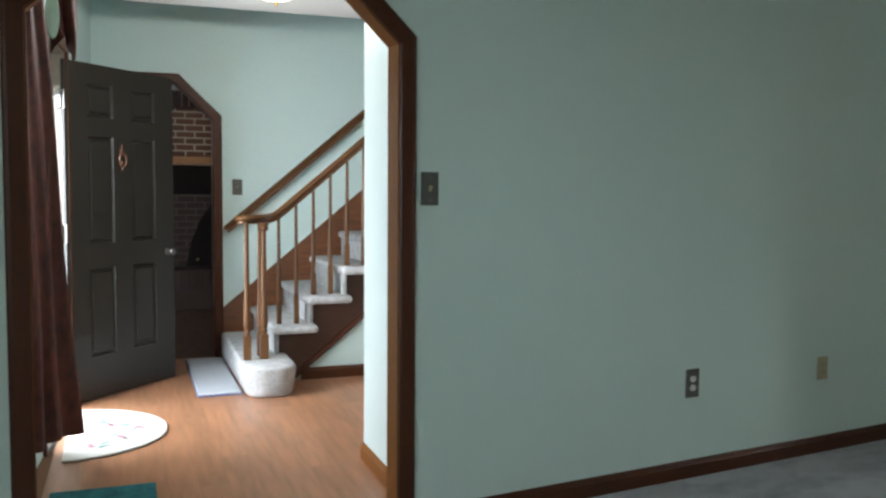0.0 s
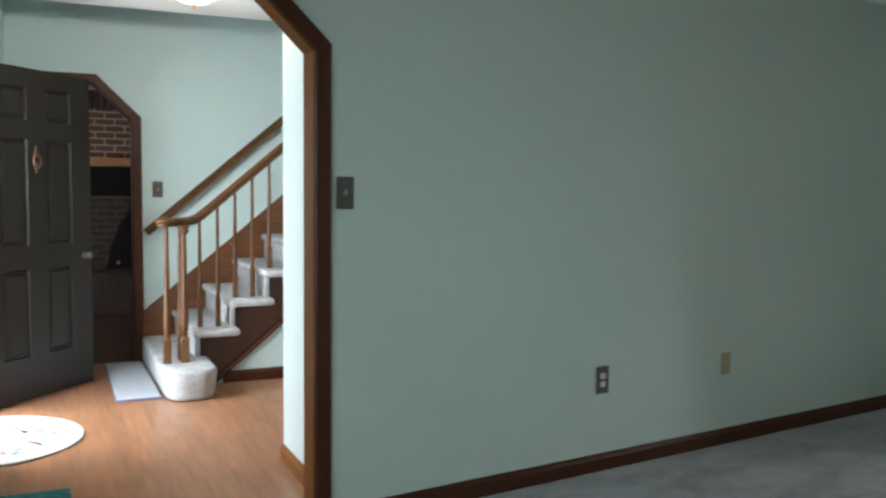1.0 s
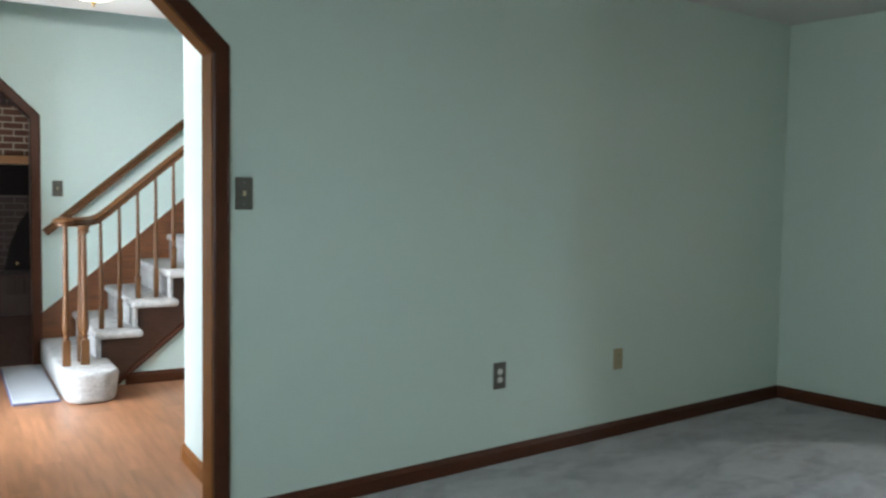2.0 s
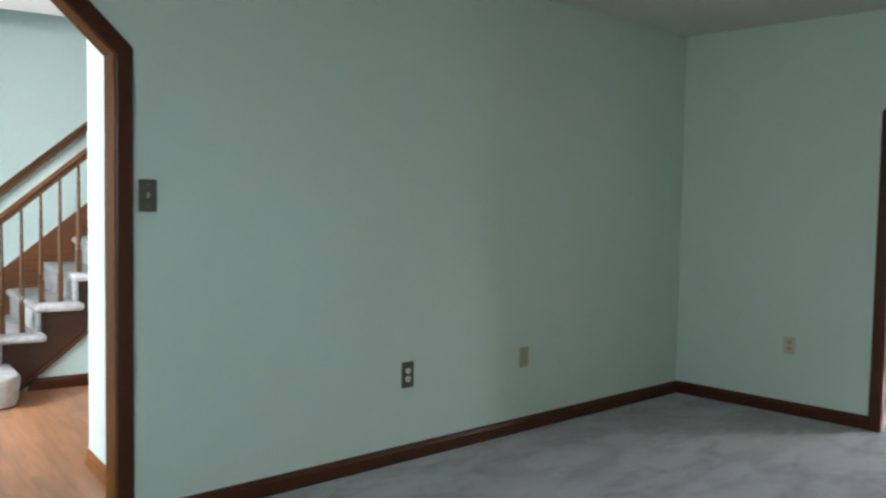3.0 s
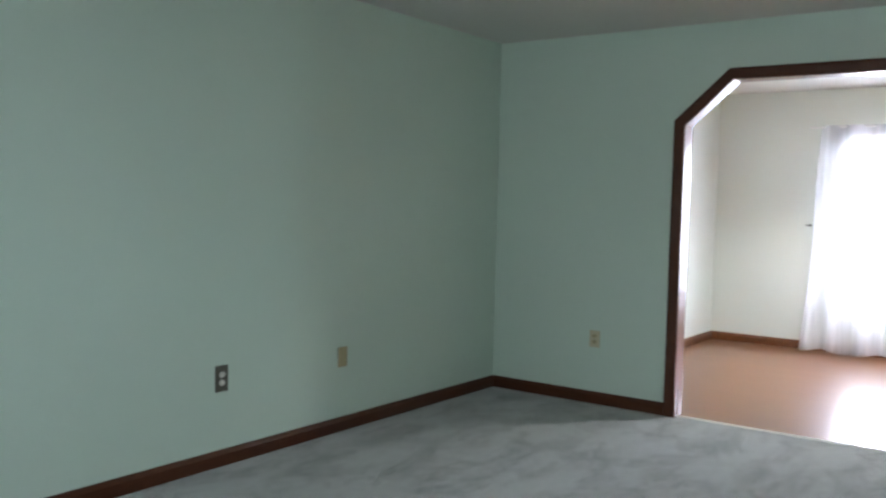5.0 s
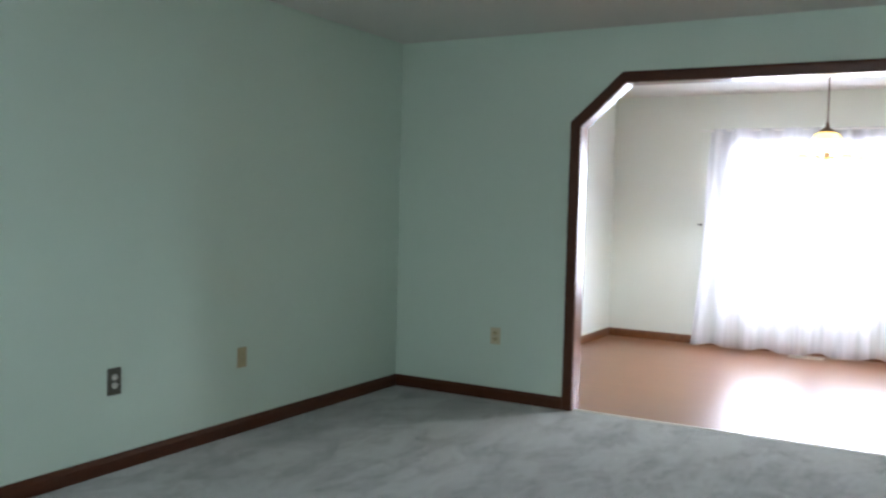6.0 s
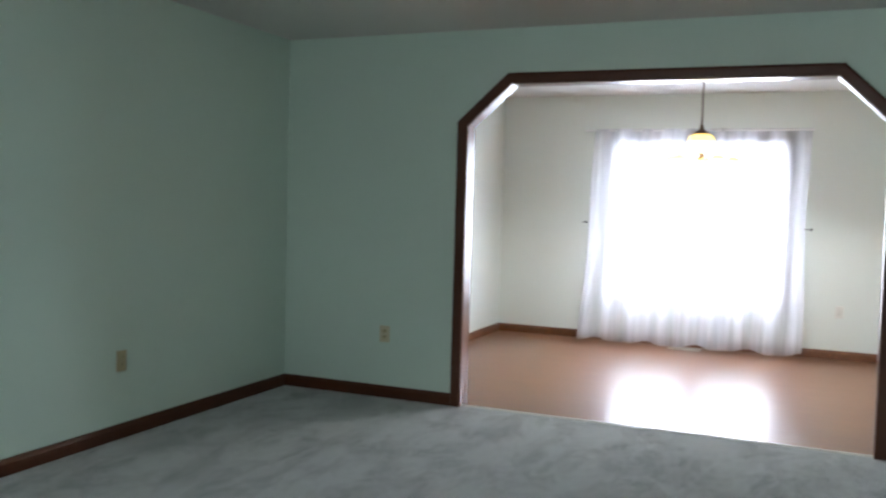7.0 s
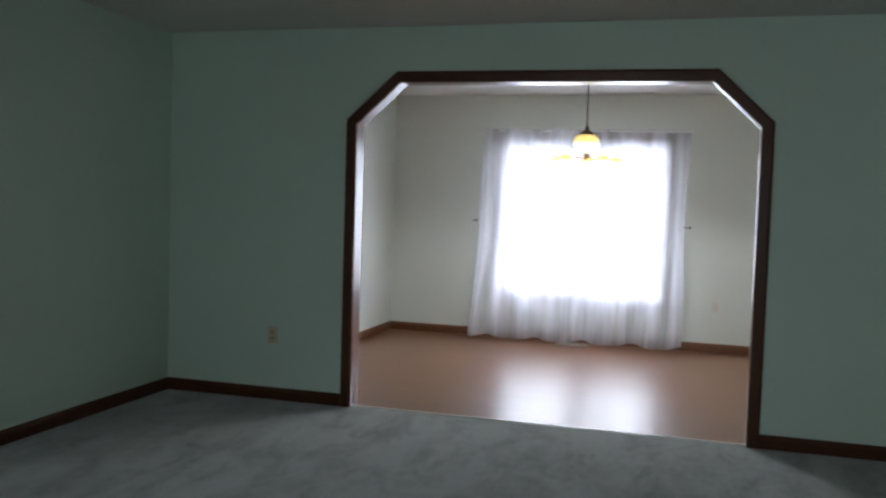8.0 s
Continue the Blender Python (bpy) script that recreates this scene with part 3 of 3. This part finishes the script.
# ---- rugs of the hall ----
rug = thing("half_round_rug", FOYER @ pose(1.99, -0.985, 0.002), "ivory half-round wool rug with floral sprays", "rug")
arc = [(0.50 * math.cos(a), 0.50 * math.sin(a)) for a in np.linspace(0, math.pi, 40)]
part("woven_body", prism(arc, "z", 0, 0.012, 0.004, 2), RUGWHITE, rug, "", True)
rng = random.Random(7)
for cx, cy, big in ((-0.10, 0.20, 1.0), (0.16, 0.27, 0.85), (0.0, 0.36, 0.7), (-0.27, 0.16, 0.7), (0.30, 0.13, 0.7)):
    for k in range(7):
        a = rng.uniform(0, 6.28)
        d, r = rng.uniform(0.0, 0.06) * big + (0.04 if k > 3 else 0), rng.uniform(0.013, 0.026) * big
        stretch = 1.8 if k > 3 else 1.0
        pts = []
        for b in np.linspace(0, 2 * math.pi, 9)[:-1]:
            p = Vector((r * stretch * math.cos(b), r * math.sin(b)))
            p.rotate(Matrix.Rotation(a, 2))
            pts.append((cx + d * math.cos(a) + p.x, cy + d * math.sin(a) + p.y))
        part("flower" if k <= 3 else "leaf", prism(pts, "z", 0.011, 0.0145), PETAL if k <= 3 else LEAF, rug)
mat1 = thing("stair_mat", FOYER @ pose(0, 0, 0.001), "pale grey rectangular mat with a slate blue edge", "mat")
part("woven_body", box(0.145, 1.338, -0.272, -0.012, 0.004, 0.022, 0.006), MATPALE, mat1)
part("binding", box(0.14, 1.345, -0.280, -0.004, 0.0, 0.010, 0.003), MATEDGE, mat1, "slate blue binding")
teal = thing("teal_rug", FOYER @ pose(0, 0, 0.001), "dark teal patterned rug by the opening", "rug")
part("woven_body", box(2.94, 3.62, -1.0, -0.575, 0, 0.012, 0.004), TEAL, teal)

# ---- staircase ----
RISE, RUN, STEPS = 0.194, 0.234, 13
SU = 1.02  # outer face of the open string
stair = thing("staircase", FOYER.copy(), "carpeted staircase with an open wooden string", "staircase")


def nose(i):
    return 0.0 if i == 0 else 0.012 + RUN * i


# bullnose starting step
outline = [(0.0, 0.0), (1.36, -0.01)] + [(1.36 + 0.14 * math.sin(a), 0.13 - 0.14 * math.cos(a)) for a in np.linspace(0.25, 1.57, 8)] + \
          [(1.36 + 0.14 * math.cos(a), 0.22 + 0.14 * math.sin(a)) for a in np.linspace(0.0, 1.57, 9)] + [(0.0, 0.36)]
bm = prism([(u, v * 0.92) for u, v in outline], "z", 0.001, RISE, 0.028, 4)
for vert in bm.verts:  # the carpeted end draws in towards the floor
    if vert.co.x > 1.2 and vert.co.z < 0.12:
        vert.co.y = 0.16 + (vert.co.y - 0.16) * (1 - 0.13 * (1 - vert.co.z / 0.12))
part("step", bm, STAIRPILE, stair, "carpeted bullnose starting step", True)
for i in range(1, STEPS):
    z, v = RISE * (i + 1), nose(i)
    part("tread", box(0.002, SU + 0.125, v - 0.028, v + RUN + 0.05, z - 0.054, z, 0.025, 3), STAIRPILE, stair, "", True)
    part("riser", box(0.002, SU + 0.03, v, v + 0.03, z - RISE - 0.01, z - 0.03, 0.01, 2), STAIRPILE, stair, "", True)
low = lambda v: 0.055 + 0.83 * (v - 0.413)
teeth = []
for i in range(1, STEPS):
    teeth += [(nose(i) + 0.005, RISE * i), (nose(i) + 0.005, RISE * (i + 1) - 0.05)]
end_v = nose(STEPS - 1) + RUN
outline = [(0.348, 0.001), *[(v, z) for v, z in teeth], (end_v, RISE * STEPS - 0.05), (end_v, low(end_v))]
outline[0:0] = [(0.24, 0.001)]
part("string", prism(outline[0:1] + outline[2:] + [(0.36, 0.012)], "x", SU - 0.035, SU), DARKWOOD, stair, "dark stained open string")
slope_pts = [(0.36, 0.0, 0.012), (end_v, 0.0, low(end_v))]
part("moulding", sweep([(SU + 0.004, v, z) for v, _, z in slope_pts], [(-0.016, -0.020), (0.012, -0.020), (0.019, -0.008), (0.012, 0.004), (0.016, 0.016), (-0.016, 0.020)]), TRIM_Y, stair, "sloping stained moulding")
skirt = [(0.0, 0.02), (0.0, 0.37), (1.122, 1.302), (end_v, 1.302 + 0.83 * (end_v - 1.122)), (end_v, 0.83 * end_v - 0.3)]
part("wall_skirt", prism(skirt, "x", 0.0, 0.016, 0.002, 1), STRING, stair, "stained wooden skirt board on the wall")
structure("wall_under_stair", prism([(0.372, 0.001), (end_v, 0.001), (end_v, low(end_v) - 0.012), (0.38, 0.02)], "x", SU - 0.06, SU - 0.008), HALL, FOYER, "pale wall below the stair string")
baseboard([(SU - 0.008, 4.0), (SU - 0.008, 0.43)], TRIM_Y, FOYER, "baseboard_stair")

# ---- balustrade ----
rail_z = lambda v: 1.085 + 0.85 * (v - 0.26)
bal = thing("balustrade", FOYER.copy(), "honey oak stair balustrade with turned spindles", "balustrade")
RAIL = [(-0.019, -0.032), (0.019, -0.032), (0.017, -0.010), (0.031, -0.003), (0.034, 0.009), (0.026, 0.020), (0.012, 0.027), (-0.012, 0.027), (-0.026, 0.020), (-0.034, 0.009), (-0.031, -0.003), (-0.017, -0.010)]
BU = 1.0
turn = [(BU + 0.20, 0.022, 1.108), (BU + 0.205, 0.06, 1.108), (BU + 0.19, 0.105, 1.108), (BU + 0.15, 0.145, 1.108), (BU + 0.09, 0.175, 1.108), (BU + 0.04, 0.205, 1.109), (BU + 0.01, 0.235, 1.112), (BU, 0.27, 1.126)]
turn += [(BU, v, rail_z(v) + 0.028) for v in (0.31, 0.5, 1.0, 2.0, 2.9)]
part("handrail", sweep(turn, RAIL), OAK_Y, bal, "moulded oak handrail", True)
part("volute", lathe([(0.035, 1.078), (0.048, 1.08), (0.046, 1.094), (0.060, 1.104), (0.063, 1.116), (0.056, 1.126), (0.04, 1.133), (0.008, 1.135)], 28, (BU + 0.205, 0.035)), OAK_Z, bal, "round oak rail end", True)


def spindle(height, block, thick):
    """A turned baluster: square foot, rings, a long tapering shaft."""
    bm = box(-thick, thick, -thick, thick, 0, block, 0.003, 1)
    rings = [(thick * 0.9, block), (thick * 0.62, block + 0.012), (thick * 0.98, block + 0.024), (thick * 0.6, block + 0.036), (thick * 0.9, block + 0.055), (thick * 1.0, block + 0.09),
             (thick * 0.9, block + 0.16), (thick * 0.72, block + 0.3), (thick * 0.62, height - 0.12), (thick * 0.58, height)]
    return lathe(rings, 14, bm=bm)


for u, v, foot, thick in ((1.205, 0.045, RISE, 0.024), (1.19, 0.155, RISE, 0.027), (1.08, 0.145, RISE, 0.020)):
    ob = part("newel", spindle(1.085 - foot, 0.16, thick), OAK_Z, bal, "turned oak starting baluster", True)
    ob.location = (u, v, foot)
bm = lathe([(0.026, 1.03), (0.034, 1.045), (0.028, 1.06), (0.038, 1.075), (0.038, 1.085)], 18, (1.19, 0.155))
part("collar", bm, OAK_Z, bal, "turned collar", True)
for k in range(14):
    v = 0.285 + 0.118 * k
    step = max(i for i in range(STEPS) if nose(i) - 0.02 <= v)
    foot = RISE * (step + 1)
    ob = part("baluster", spindle(rail_z(v) + 0.004 - foot, 0.15 + 0.05 * (k % 2), 0.0165), OAK_Z, bal, "", True)
    ob.location = (BU, v, foot - 0.003)

wall_rail = thing("wall_handrail", FOYER.copy(), "oak handrail fixed along the stair wall", "handrail")
wz = lambda v: 0.985 + 0.846 * (v - 0.03)
part("rail", sweep([(0.065, v, wz(v)) for v in (0.035, 1.0, 2.0, 3.2)], RAIL), OAK_Y, wall_rail, "", True)
for v in (0.22, 1.1, 2.0):
    bm = sweep([(0.0, v, wz(v) - 0.075), (0.035, v, wz(v) - 0.08), (0.06, v, wz(v) - 0.06), (0.065, v, wz(v) - 0.026)], circle(0.006, 8), (0, 1, 0))
    part("bracket", bm, BRASS, wall_rail, "brass rail bracket")


# ---- switches and outlets ----
def switch(name, m, w, h, plate, toggle, label, group=""):
    """A wall plate in the xz plane that stands out towards -y."""
    t = thing(name, m, label, "switch", group)
    part("plate", box(-w / 2, w / 2, -0.007, 0.0, -h / 2, h / 2, 0.003, 2), plate, t)
    part("toggle", prism([(-0.005, -0.012), (-0.005, 0.012), (-0.018, 0.008), (-0.016, -0.002)], "x", -0.005, 0.005, 0.001, 1), toggle, t, "pale toggle lever")
    for z in (-h * 0.34, h * 0.34):
        bm = lathe([(0.0035, 0.0), (0.0035, 0.0015), (0.002, 0.002)], 8)
        bmesh.ops.rotate(bm, verts=bm.verts, matrix=Matrix.Rotation(radians(90), 3, "X"))
        bmesh.ops.translate(bm, verts=bm.verts, vec=(0, -0.0065, z))
        part("screw", bm, CHROME, t)
    return t


def outlet(name, m, w, h, plate, face, label):
    t = thing(name, m, label, "outlet", "wall outlets")
    part("plate", box(-w / 2, w / 2, -0.006, 0.0, -h / 2, h / 2, 0.0025, 2), plate, t)
    for z in (-0.02, 0.02):
        bm = prism([(0.017 * math.cos(a), z + 0.0145 * math.sin(a)) for a in np.linspace(0, 2 * math.pi, 15)[:-1]], "y", -0.009, -0.005)
        rec = part("receptacle", bm, face, t)
        for dx, hh in ((-0.0065, 0.005), (0.0065, 0.004)):
            part("slot", box(dx - 0.0012, dx + 0.0012, -0.0094, -0.0085, z + 0.002 - hh, z + 0.002 + hh), BLACK, rec)
    bm = lathe([(0.003, 0.0), (0.003, 0.0015), (0.0015, 0.002)], 8)
    bmesh.ops.rotate(bm, verts=bm.verts, matrix=Matrix.Rotation(radians(90), 3, "X"))
    bmesh.ops.translate(bm, verts=bm.verts, vec=(0, -0.0058, 0))
    part("screw", bm, CHROME, t)
    return t


ON_A = lambda y, z: pose(AX, y, z, 0, 0, 90)
switch("wall_switch", ON_A(1.610, 1.303), 0.074, 0.125, BRONZE, IVORY, "antique bronze switch plate beside the hall opening")
switch("wall_switch", FOYER @ pose(0, 0.132, 1.315, 0, 0, 90), 0.074, 0.118, BRONZE, IVORY, "antique bronze switch plate above the stair foot")
outlet("wall_outlet", ON_A(2.955, 0.433), 0.078, 0.13, BRONZE, PALEPLASTIC, "antique bronze outlet plate low on the wall")
outlet("wall_outlet", ON_A(3.825, 0.425), 0.072, 0.115, IVORY, IVORY, "ivory outlet plate low on the wall")
outlet("wall_outlet", pose(-2.375, BY, 0.433), 0.074, 0.112, PALEIVORY, IVORY, "ivory outlet plate beside the dining opening")
outlet("wall_outlet", pose(0.53, DY, 0.435), 0.07, 0.112, PALEPLASTIC, PALEPLASTIC, "pale outlet plate on the dining-room wall")

# ---- hall ceiling light ----
lamp = thing("ceiling_light", FOYER @ pose(2.15, 0.09, -0.03), "flush glass ceiling light, switched on", "ceiling lamp")
part("pan", lathe([(0.13, 2.469), (0.14, 2.462), (0.14, 2.42), (0.12, 2.415)], 28), BRASS, lamp, "brass pan", True)
bm = lathe([(0.135, 2.425), (0.13, 2.40), (0.11, 2.365), (0.07, 2.340), (0.02, 2.332), (0.006, 2.331)], 28)
part("shade", bm, FROSTED, lamp, "lit frosted glass bowl", True).visible_shadow = False
part("finial", lathe([(0.006, 2.333), (0.012, 2.326), (0.010, 2.316), (0.004, 2.308), (0.006, 2.302), (0.002, 2.298)], 12), BRASS, lamp, "small brass finial", True)

# ---- chandelier ----
CH = (-0.55, 7.1)
chan = thing("chandelier", pose(*CH, 0), "brass chandelier with amber glass shades, switched on", "chandelier")
part("canopy", lathe([(0.062, 2.439), (0.062, 2.425), (0.05, 2.41), (0.02, 2.395), (0.008, 2.39)], 24), BRASS, chan, "round brass ceiling canopy", True)
part("rod", lathe([(0.006, 1.95), (0.006, 2.395)], 10), CAPWOOD, chan, "thin dark hanging rod", True)
part("cap", lathe([(0.058, 1.907), (0.061, 1.912), (0.05, 1.926), (0.032, 1.938), (0.017, 1.95), (0.012, 1.975), (0.008, 1.985)], 28), CAPWOOD, chan, "dark domed cap", True)
part("centre_glass", lathe([(0.058, 1.907), (0.080, 1.896), (0.094, 1.876), (0.100, 1.85)], 28), AMBER, chan, "lit amber glass bowl", True).visible_shadow = False
part("centre_globe", lathe([(0.100, 1.85), (0.096, 1.825), (0.080, 1.795), (0.05, 1.775), (0.01, 1.768)], 28), FROSTED, chan, "bright lower bowl", True).visible_shadow = False
part("stem", lathe([(0.006, 1.715), (0.014, 1.722), (0.010, 1.74), (0.016, 1.768)], 16), BRASS, chan, "turned brass stem", True)
for k in range(5):
    a = 2 * math.pi * k / 5 + 0.35
    c, s = math.cos(a), math.sin(a)
    arm = part("arm", sweep([(c * r, s * r, z) for r, z in ((0.012, 1.735), (0.06, 1.725), (0.12, 1.735), (0.18, 1.755), (0.225, 1.772), (0.24, 1.755))], circle(0.005, 8)), BRASS, chan, "curved brass arm", True)
    part("shade_cap", lathe([(0.006, 1.748), (0.024, 1.743), (0.046, 1.732), (0.060, 1.716), (0.064, 1.706)], 20, (c * 0.24, s * 0.24)), AMBER, arm, "amber glass shade top", True).visible_shadow = False
    part("shade", lathe([(0.0635, 1.706), (0.068, 1.695), (0.074, 1.672), (0.08, 1.655), (0.07, 1.66), (0.05, 1.70), (0.02, 1.715)], 20, (c * 0.24, s * 0.24)), FROSTED, arm, "lit bell glass shade", True).visible_shadow = False

# ---- sheer curtain ----
curtain = thing("sheer_curtain", pose(-0.80, DY - 0.085, 0), "white voile curtain drawn across the dining window, reaching the floor", "curtain")
for side in (-1, 1):
    wide = 0.96 if side < 0 else 1.03
    bm = drape(wide, 2.10, 0.026, 4.5, 0.042, 0.0, 140, 40, seed=11 + side, uneven=0.016)
    for vert in bm.verts:  # the outer edges swing out towards the hem
        h = (2.10 - vert.co.z) / 2.08
        vert.co.x += side * (0.5 + side * vert.co.x) * h * (0.10 if side < 0 else 0.0)
        vert.co.y -= 0.10 * h
    bmesh.ops.translate(bm, verts=bm.verts, vec=(side * (wide / 2 - 0.01), 0.012 * side, 0))
    part("panel", bm, SHEER, curtain, "thin white voile panel", True)
part("rod", sweep([(-1.06, 0, 2.085), (1.06, 0, 2.085)], circle(0.009, 10)), WHITE, curtain, "white curtain rod", True)
for x, way in ((-1.04, 1), (1.06, -1)):
    hook = thing("tieback_hook", pose(-0.80 + x, DY, 1.178), "small dark tieback hook on the wall", "hook", "tieback hooks")
    bm = sweep([(0, 0, 0), (0, -0.10, 0), (0.006 * way, -0.19, 0), (0.02 * way, -0.21, 0.002), (0.06 * way, -0.215, 0.004)], circle(0.004, 8), (0, 0, 1))
    part("arm", bm, BLACK, hook)
    bm = lathe([(0.011, 0), (0.011, 0.004), (0.005, 0.007)], 14)
    bmesh.ops.rotate(bm, verts=bm.verts, matrix=Matrix.Rotation(radians(90), 3, "X"))
    part("rose", bm, BLACK, hook)

# ---- floor register ----
reg = thing("floor_register", pose(-0.80, 8.66, 0.001), "pale metal floor register by the curtain", "vent")
part("frame", box(-0.15, 0.15, -0.055, -0.045, 0, 0.006, 0.001, 1), PALEPLASTIC, reg)
part("frame", box(-0.15, 0.15, 0.045, 0.055, 0, 0.006, 0.001, 1), PALEPLASTIC, reg)
part("backing", box(-0.15, 0.15, -0.045, 0.045, 0, 0.002), BLACK, reg, "dark duct")
for k in range(13):
    part("slat", box(-0.15 + 0.0235 * k, -0.15 + 0.0235 * k + 0.012, -0.045, 0.045, 0.002, 0.005), PALEPLASTIC, reg)

# ---- fireplace of the family room ----
fire = thing("fireplace", FOYER @ pose(-3.3, 0, 0), "red brick fireplace with an oak mantel and raised hearth", "fireplace")
part("lower_backing", box(-0.3, -0.012, -1.5, 2.4, 0, 1.4), SHADEMORTAR, fire, "mortar with the lower shade in its colour")
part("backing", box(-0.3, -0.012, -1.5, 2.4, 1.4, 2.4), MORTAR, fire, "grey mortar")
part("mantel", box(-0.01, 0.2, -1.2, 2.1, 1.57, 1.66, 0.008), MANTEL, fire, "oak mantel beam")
part("hearth", box(0.0, 0.48, -1.2, 2.1, 0.0, 0.43, 0.006), SHADEBRICK, fire, "raised hearth core")
part("frieze", box(-0.01, 0.012, -1.2, 2.1, 1.24, 1.565, 0.003), FLATBLACK, fire, "dark band below the mantel")
# Flat plate without a recess: the opening's inner darkness is its black colour.
part("firebox", prism([(-0.05, 0.435), (0.0, 0.7), (0.10, 0.95), (0.22, 1.12), (1.0, 1.12), (1.0, 0.435)], "x", -0.004, 0.012), FLATBLACK, fire, "black firebox opening")
part("screen_knob", lathe([(0.004, 0.49), (0.016, 0.505), (0.016, 0.515), (0.004, 0.53)], 12, (0.06, 0.07)), BRASS, fire, "small brass knob", True)

# ---- pieces: planks and bricks ----
def plank_mesh(name, length, width, mat):
    """A board with a hair-thin eased upper edge."""
    data = bpy.data.meshes.new(name)
    data.materials.append(mat)
    bm = bmesh.new()
    lower = [(0, 0, -0.012), (length, 0, -0.012), (length, width, -0.012), (0, width, -0.012)]
    mid = [(x, y, -0.0006) for x, y, _ in lower]
    top = [(x + (0.00002 if x < length / 2 else -0.00002), y + (0.00002 if y < width / 2 else -0.00002), 0.0) for x, y, _ in lower]
    rows = [[bm.verts.new(p) for p in row] for row in (lower, mid, top)]
    for a, b in zip(rows, rows[1:]):
        for k in range(4):
            bm.faces.new((a[k], a[(k + 1) % 4], b[(k + 1) % 4], b[k]))
    bm.faces.new(rows[2])
    bm.to_mesh(data)
    bm.free()
    return data


def lay_planks(floor, x0, edge, y0, y1, length, width, mat, seed):
    """Planks running along x, with staggered ends, cut at the edges."""
    rng = random.Random(seed)
    cache = {}
    y = y0
    while y < y1 - 0.02:
        w, x1 = min(width, y1 - y), edge(y)
        x = x0 - rng.uniform(0.05, 0.9) * length
        while x < x1 - 0.01:
            a, b = max(x, x0), min(x + length, x1)
            if b - a > 0.02:
                key = (round(b - a, 3), round(w, 3))
                if key not in cache:
                    cache[key] = plank_mesh("plank", b - a, w, mat)
                ob = new("plank", cache[key])
                ob.location = (a, y, 0)
                ob.parent = floor
            x += length
        y += width


floor_d = structure("floor_dining", box(DAX, DRX, BY + 0.02, DY, -0.06, -0.008), SUBFLOOR, None, "glossy mid-brown laminate plank floor of the dining room")
lay_planks(floor_d, DAX, lambda v: DRX, BY + 0.021, DY, 1.2, 0.19, LAMINATE_X, 4)
floor_h = structure("floor_hall", prism([(0, VF - 0.14), (3.9, VF - 0.14), (3.70, 0.4), (2.9, 0.4), (2.9, 4.6), (0, 4.6)], "z", -0.06, -0.008), SUBFLOOR, FOYER, "satin mid-brown laminate plank floor of the hall")
lay_planks(floor_h, 0.0, lambda v: 3.74 - 0.1406 * (v + 0.19), VF, 0.30, 1.2, 0.127, LAMINATE_U, 9)
lay_planks(floor_h, 0.0, lambda v: 2.9, 0.30, 4.6, 1.2, 0.127, LAMINATE_U, 10)
lay_planks(floor_h, 2.9, lambda v: 3.69, 0.30, 0.385, 1.2, 0.127, LAMINATE_U, 11)

bm = box(0, 0.016, 0, 0.190, 0, 0.056, 0.003, 1)
brick_ob = link_mesh("brick", bm, BRICK)
brick_mesh = brick_ob.data
bpy.data.objects.remove(brick_ob)
# Lower courses and soldiers carry their shade in the brick colour.
dark_ob = link_mesh("brick", box(0, 0.016, 0, 0.190, 0, 0.056, 0.003, 1), SHADEBRICK)
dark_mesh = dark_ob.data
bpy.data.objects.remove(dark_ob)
soldier_ob = link_mesh("brick", box(0, 0.02, 0, 0.066, 0, 0.2, 0.003, 1), SHADEBRICK)
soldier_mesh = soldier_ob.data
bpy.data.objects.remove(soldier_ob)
rng = random.Random(21)
for course in range(25):
    z = 0.44 + 0.072 * course
    if 1.20 < z + 0.03 < 1.68 or z > 2.17:
        continue
    for k in range(10):
        y = -0.35 + 0.207 * k + (0.1035 if course % 2 else 0.0)
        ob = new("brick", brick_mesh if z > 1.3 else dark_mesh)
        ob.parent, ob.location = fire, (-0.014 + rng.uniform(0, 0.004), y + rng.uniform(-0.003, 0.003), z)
for k in range(24):
    ob = new("brick", soldier_mesh)
    ob.parent, ob.location = fire, (0.478, -0.2 + 0.076 * k, 0.225)
    ob = new("brick", soldier_mesh)
    ob.parent, ob.location = fire, (-0.006, -0.3 + 0.076 * k, 2.19)
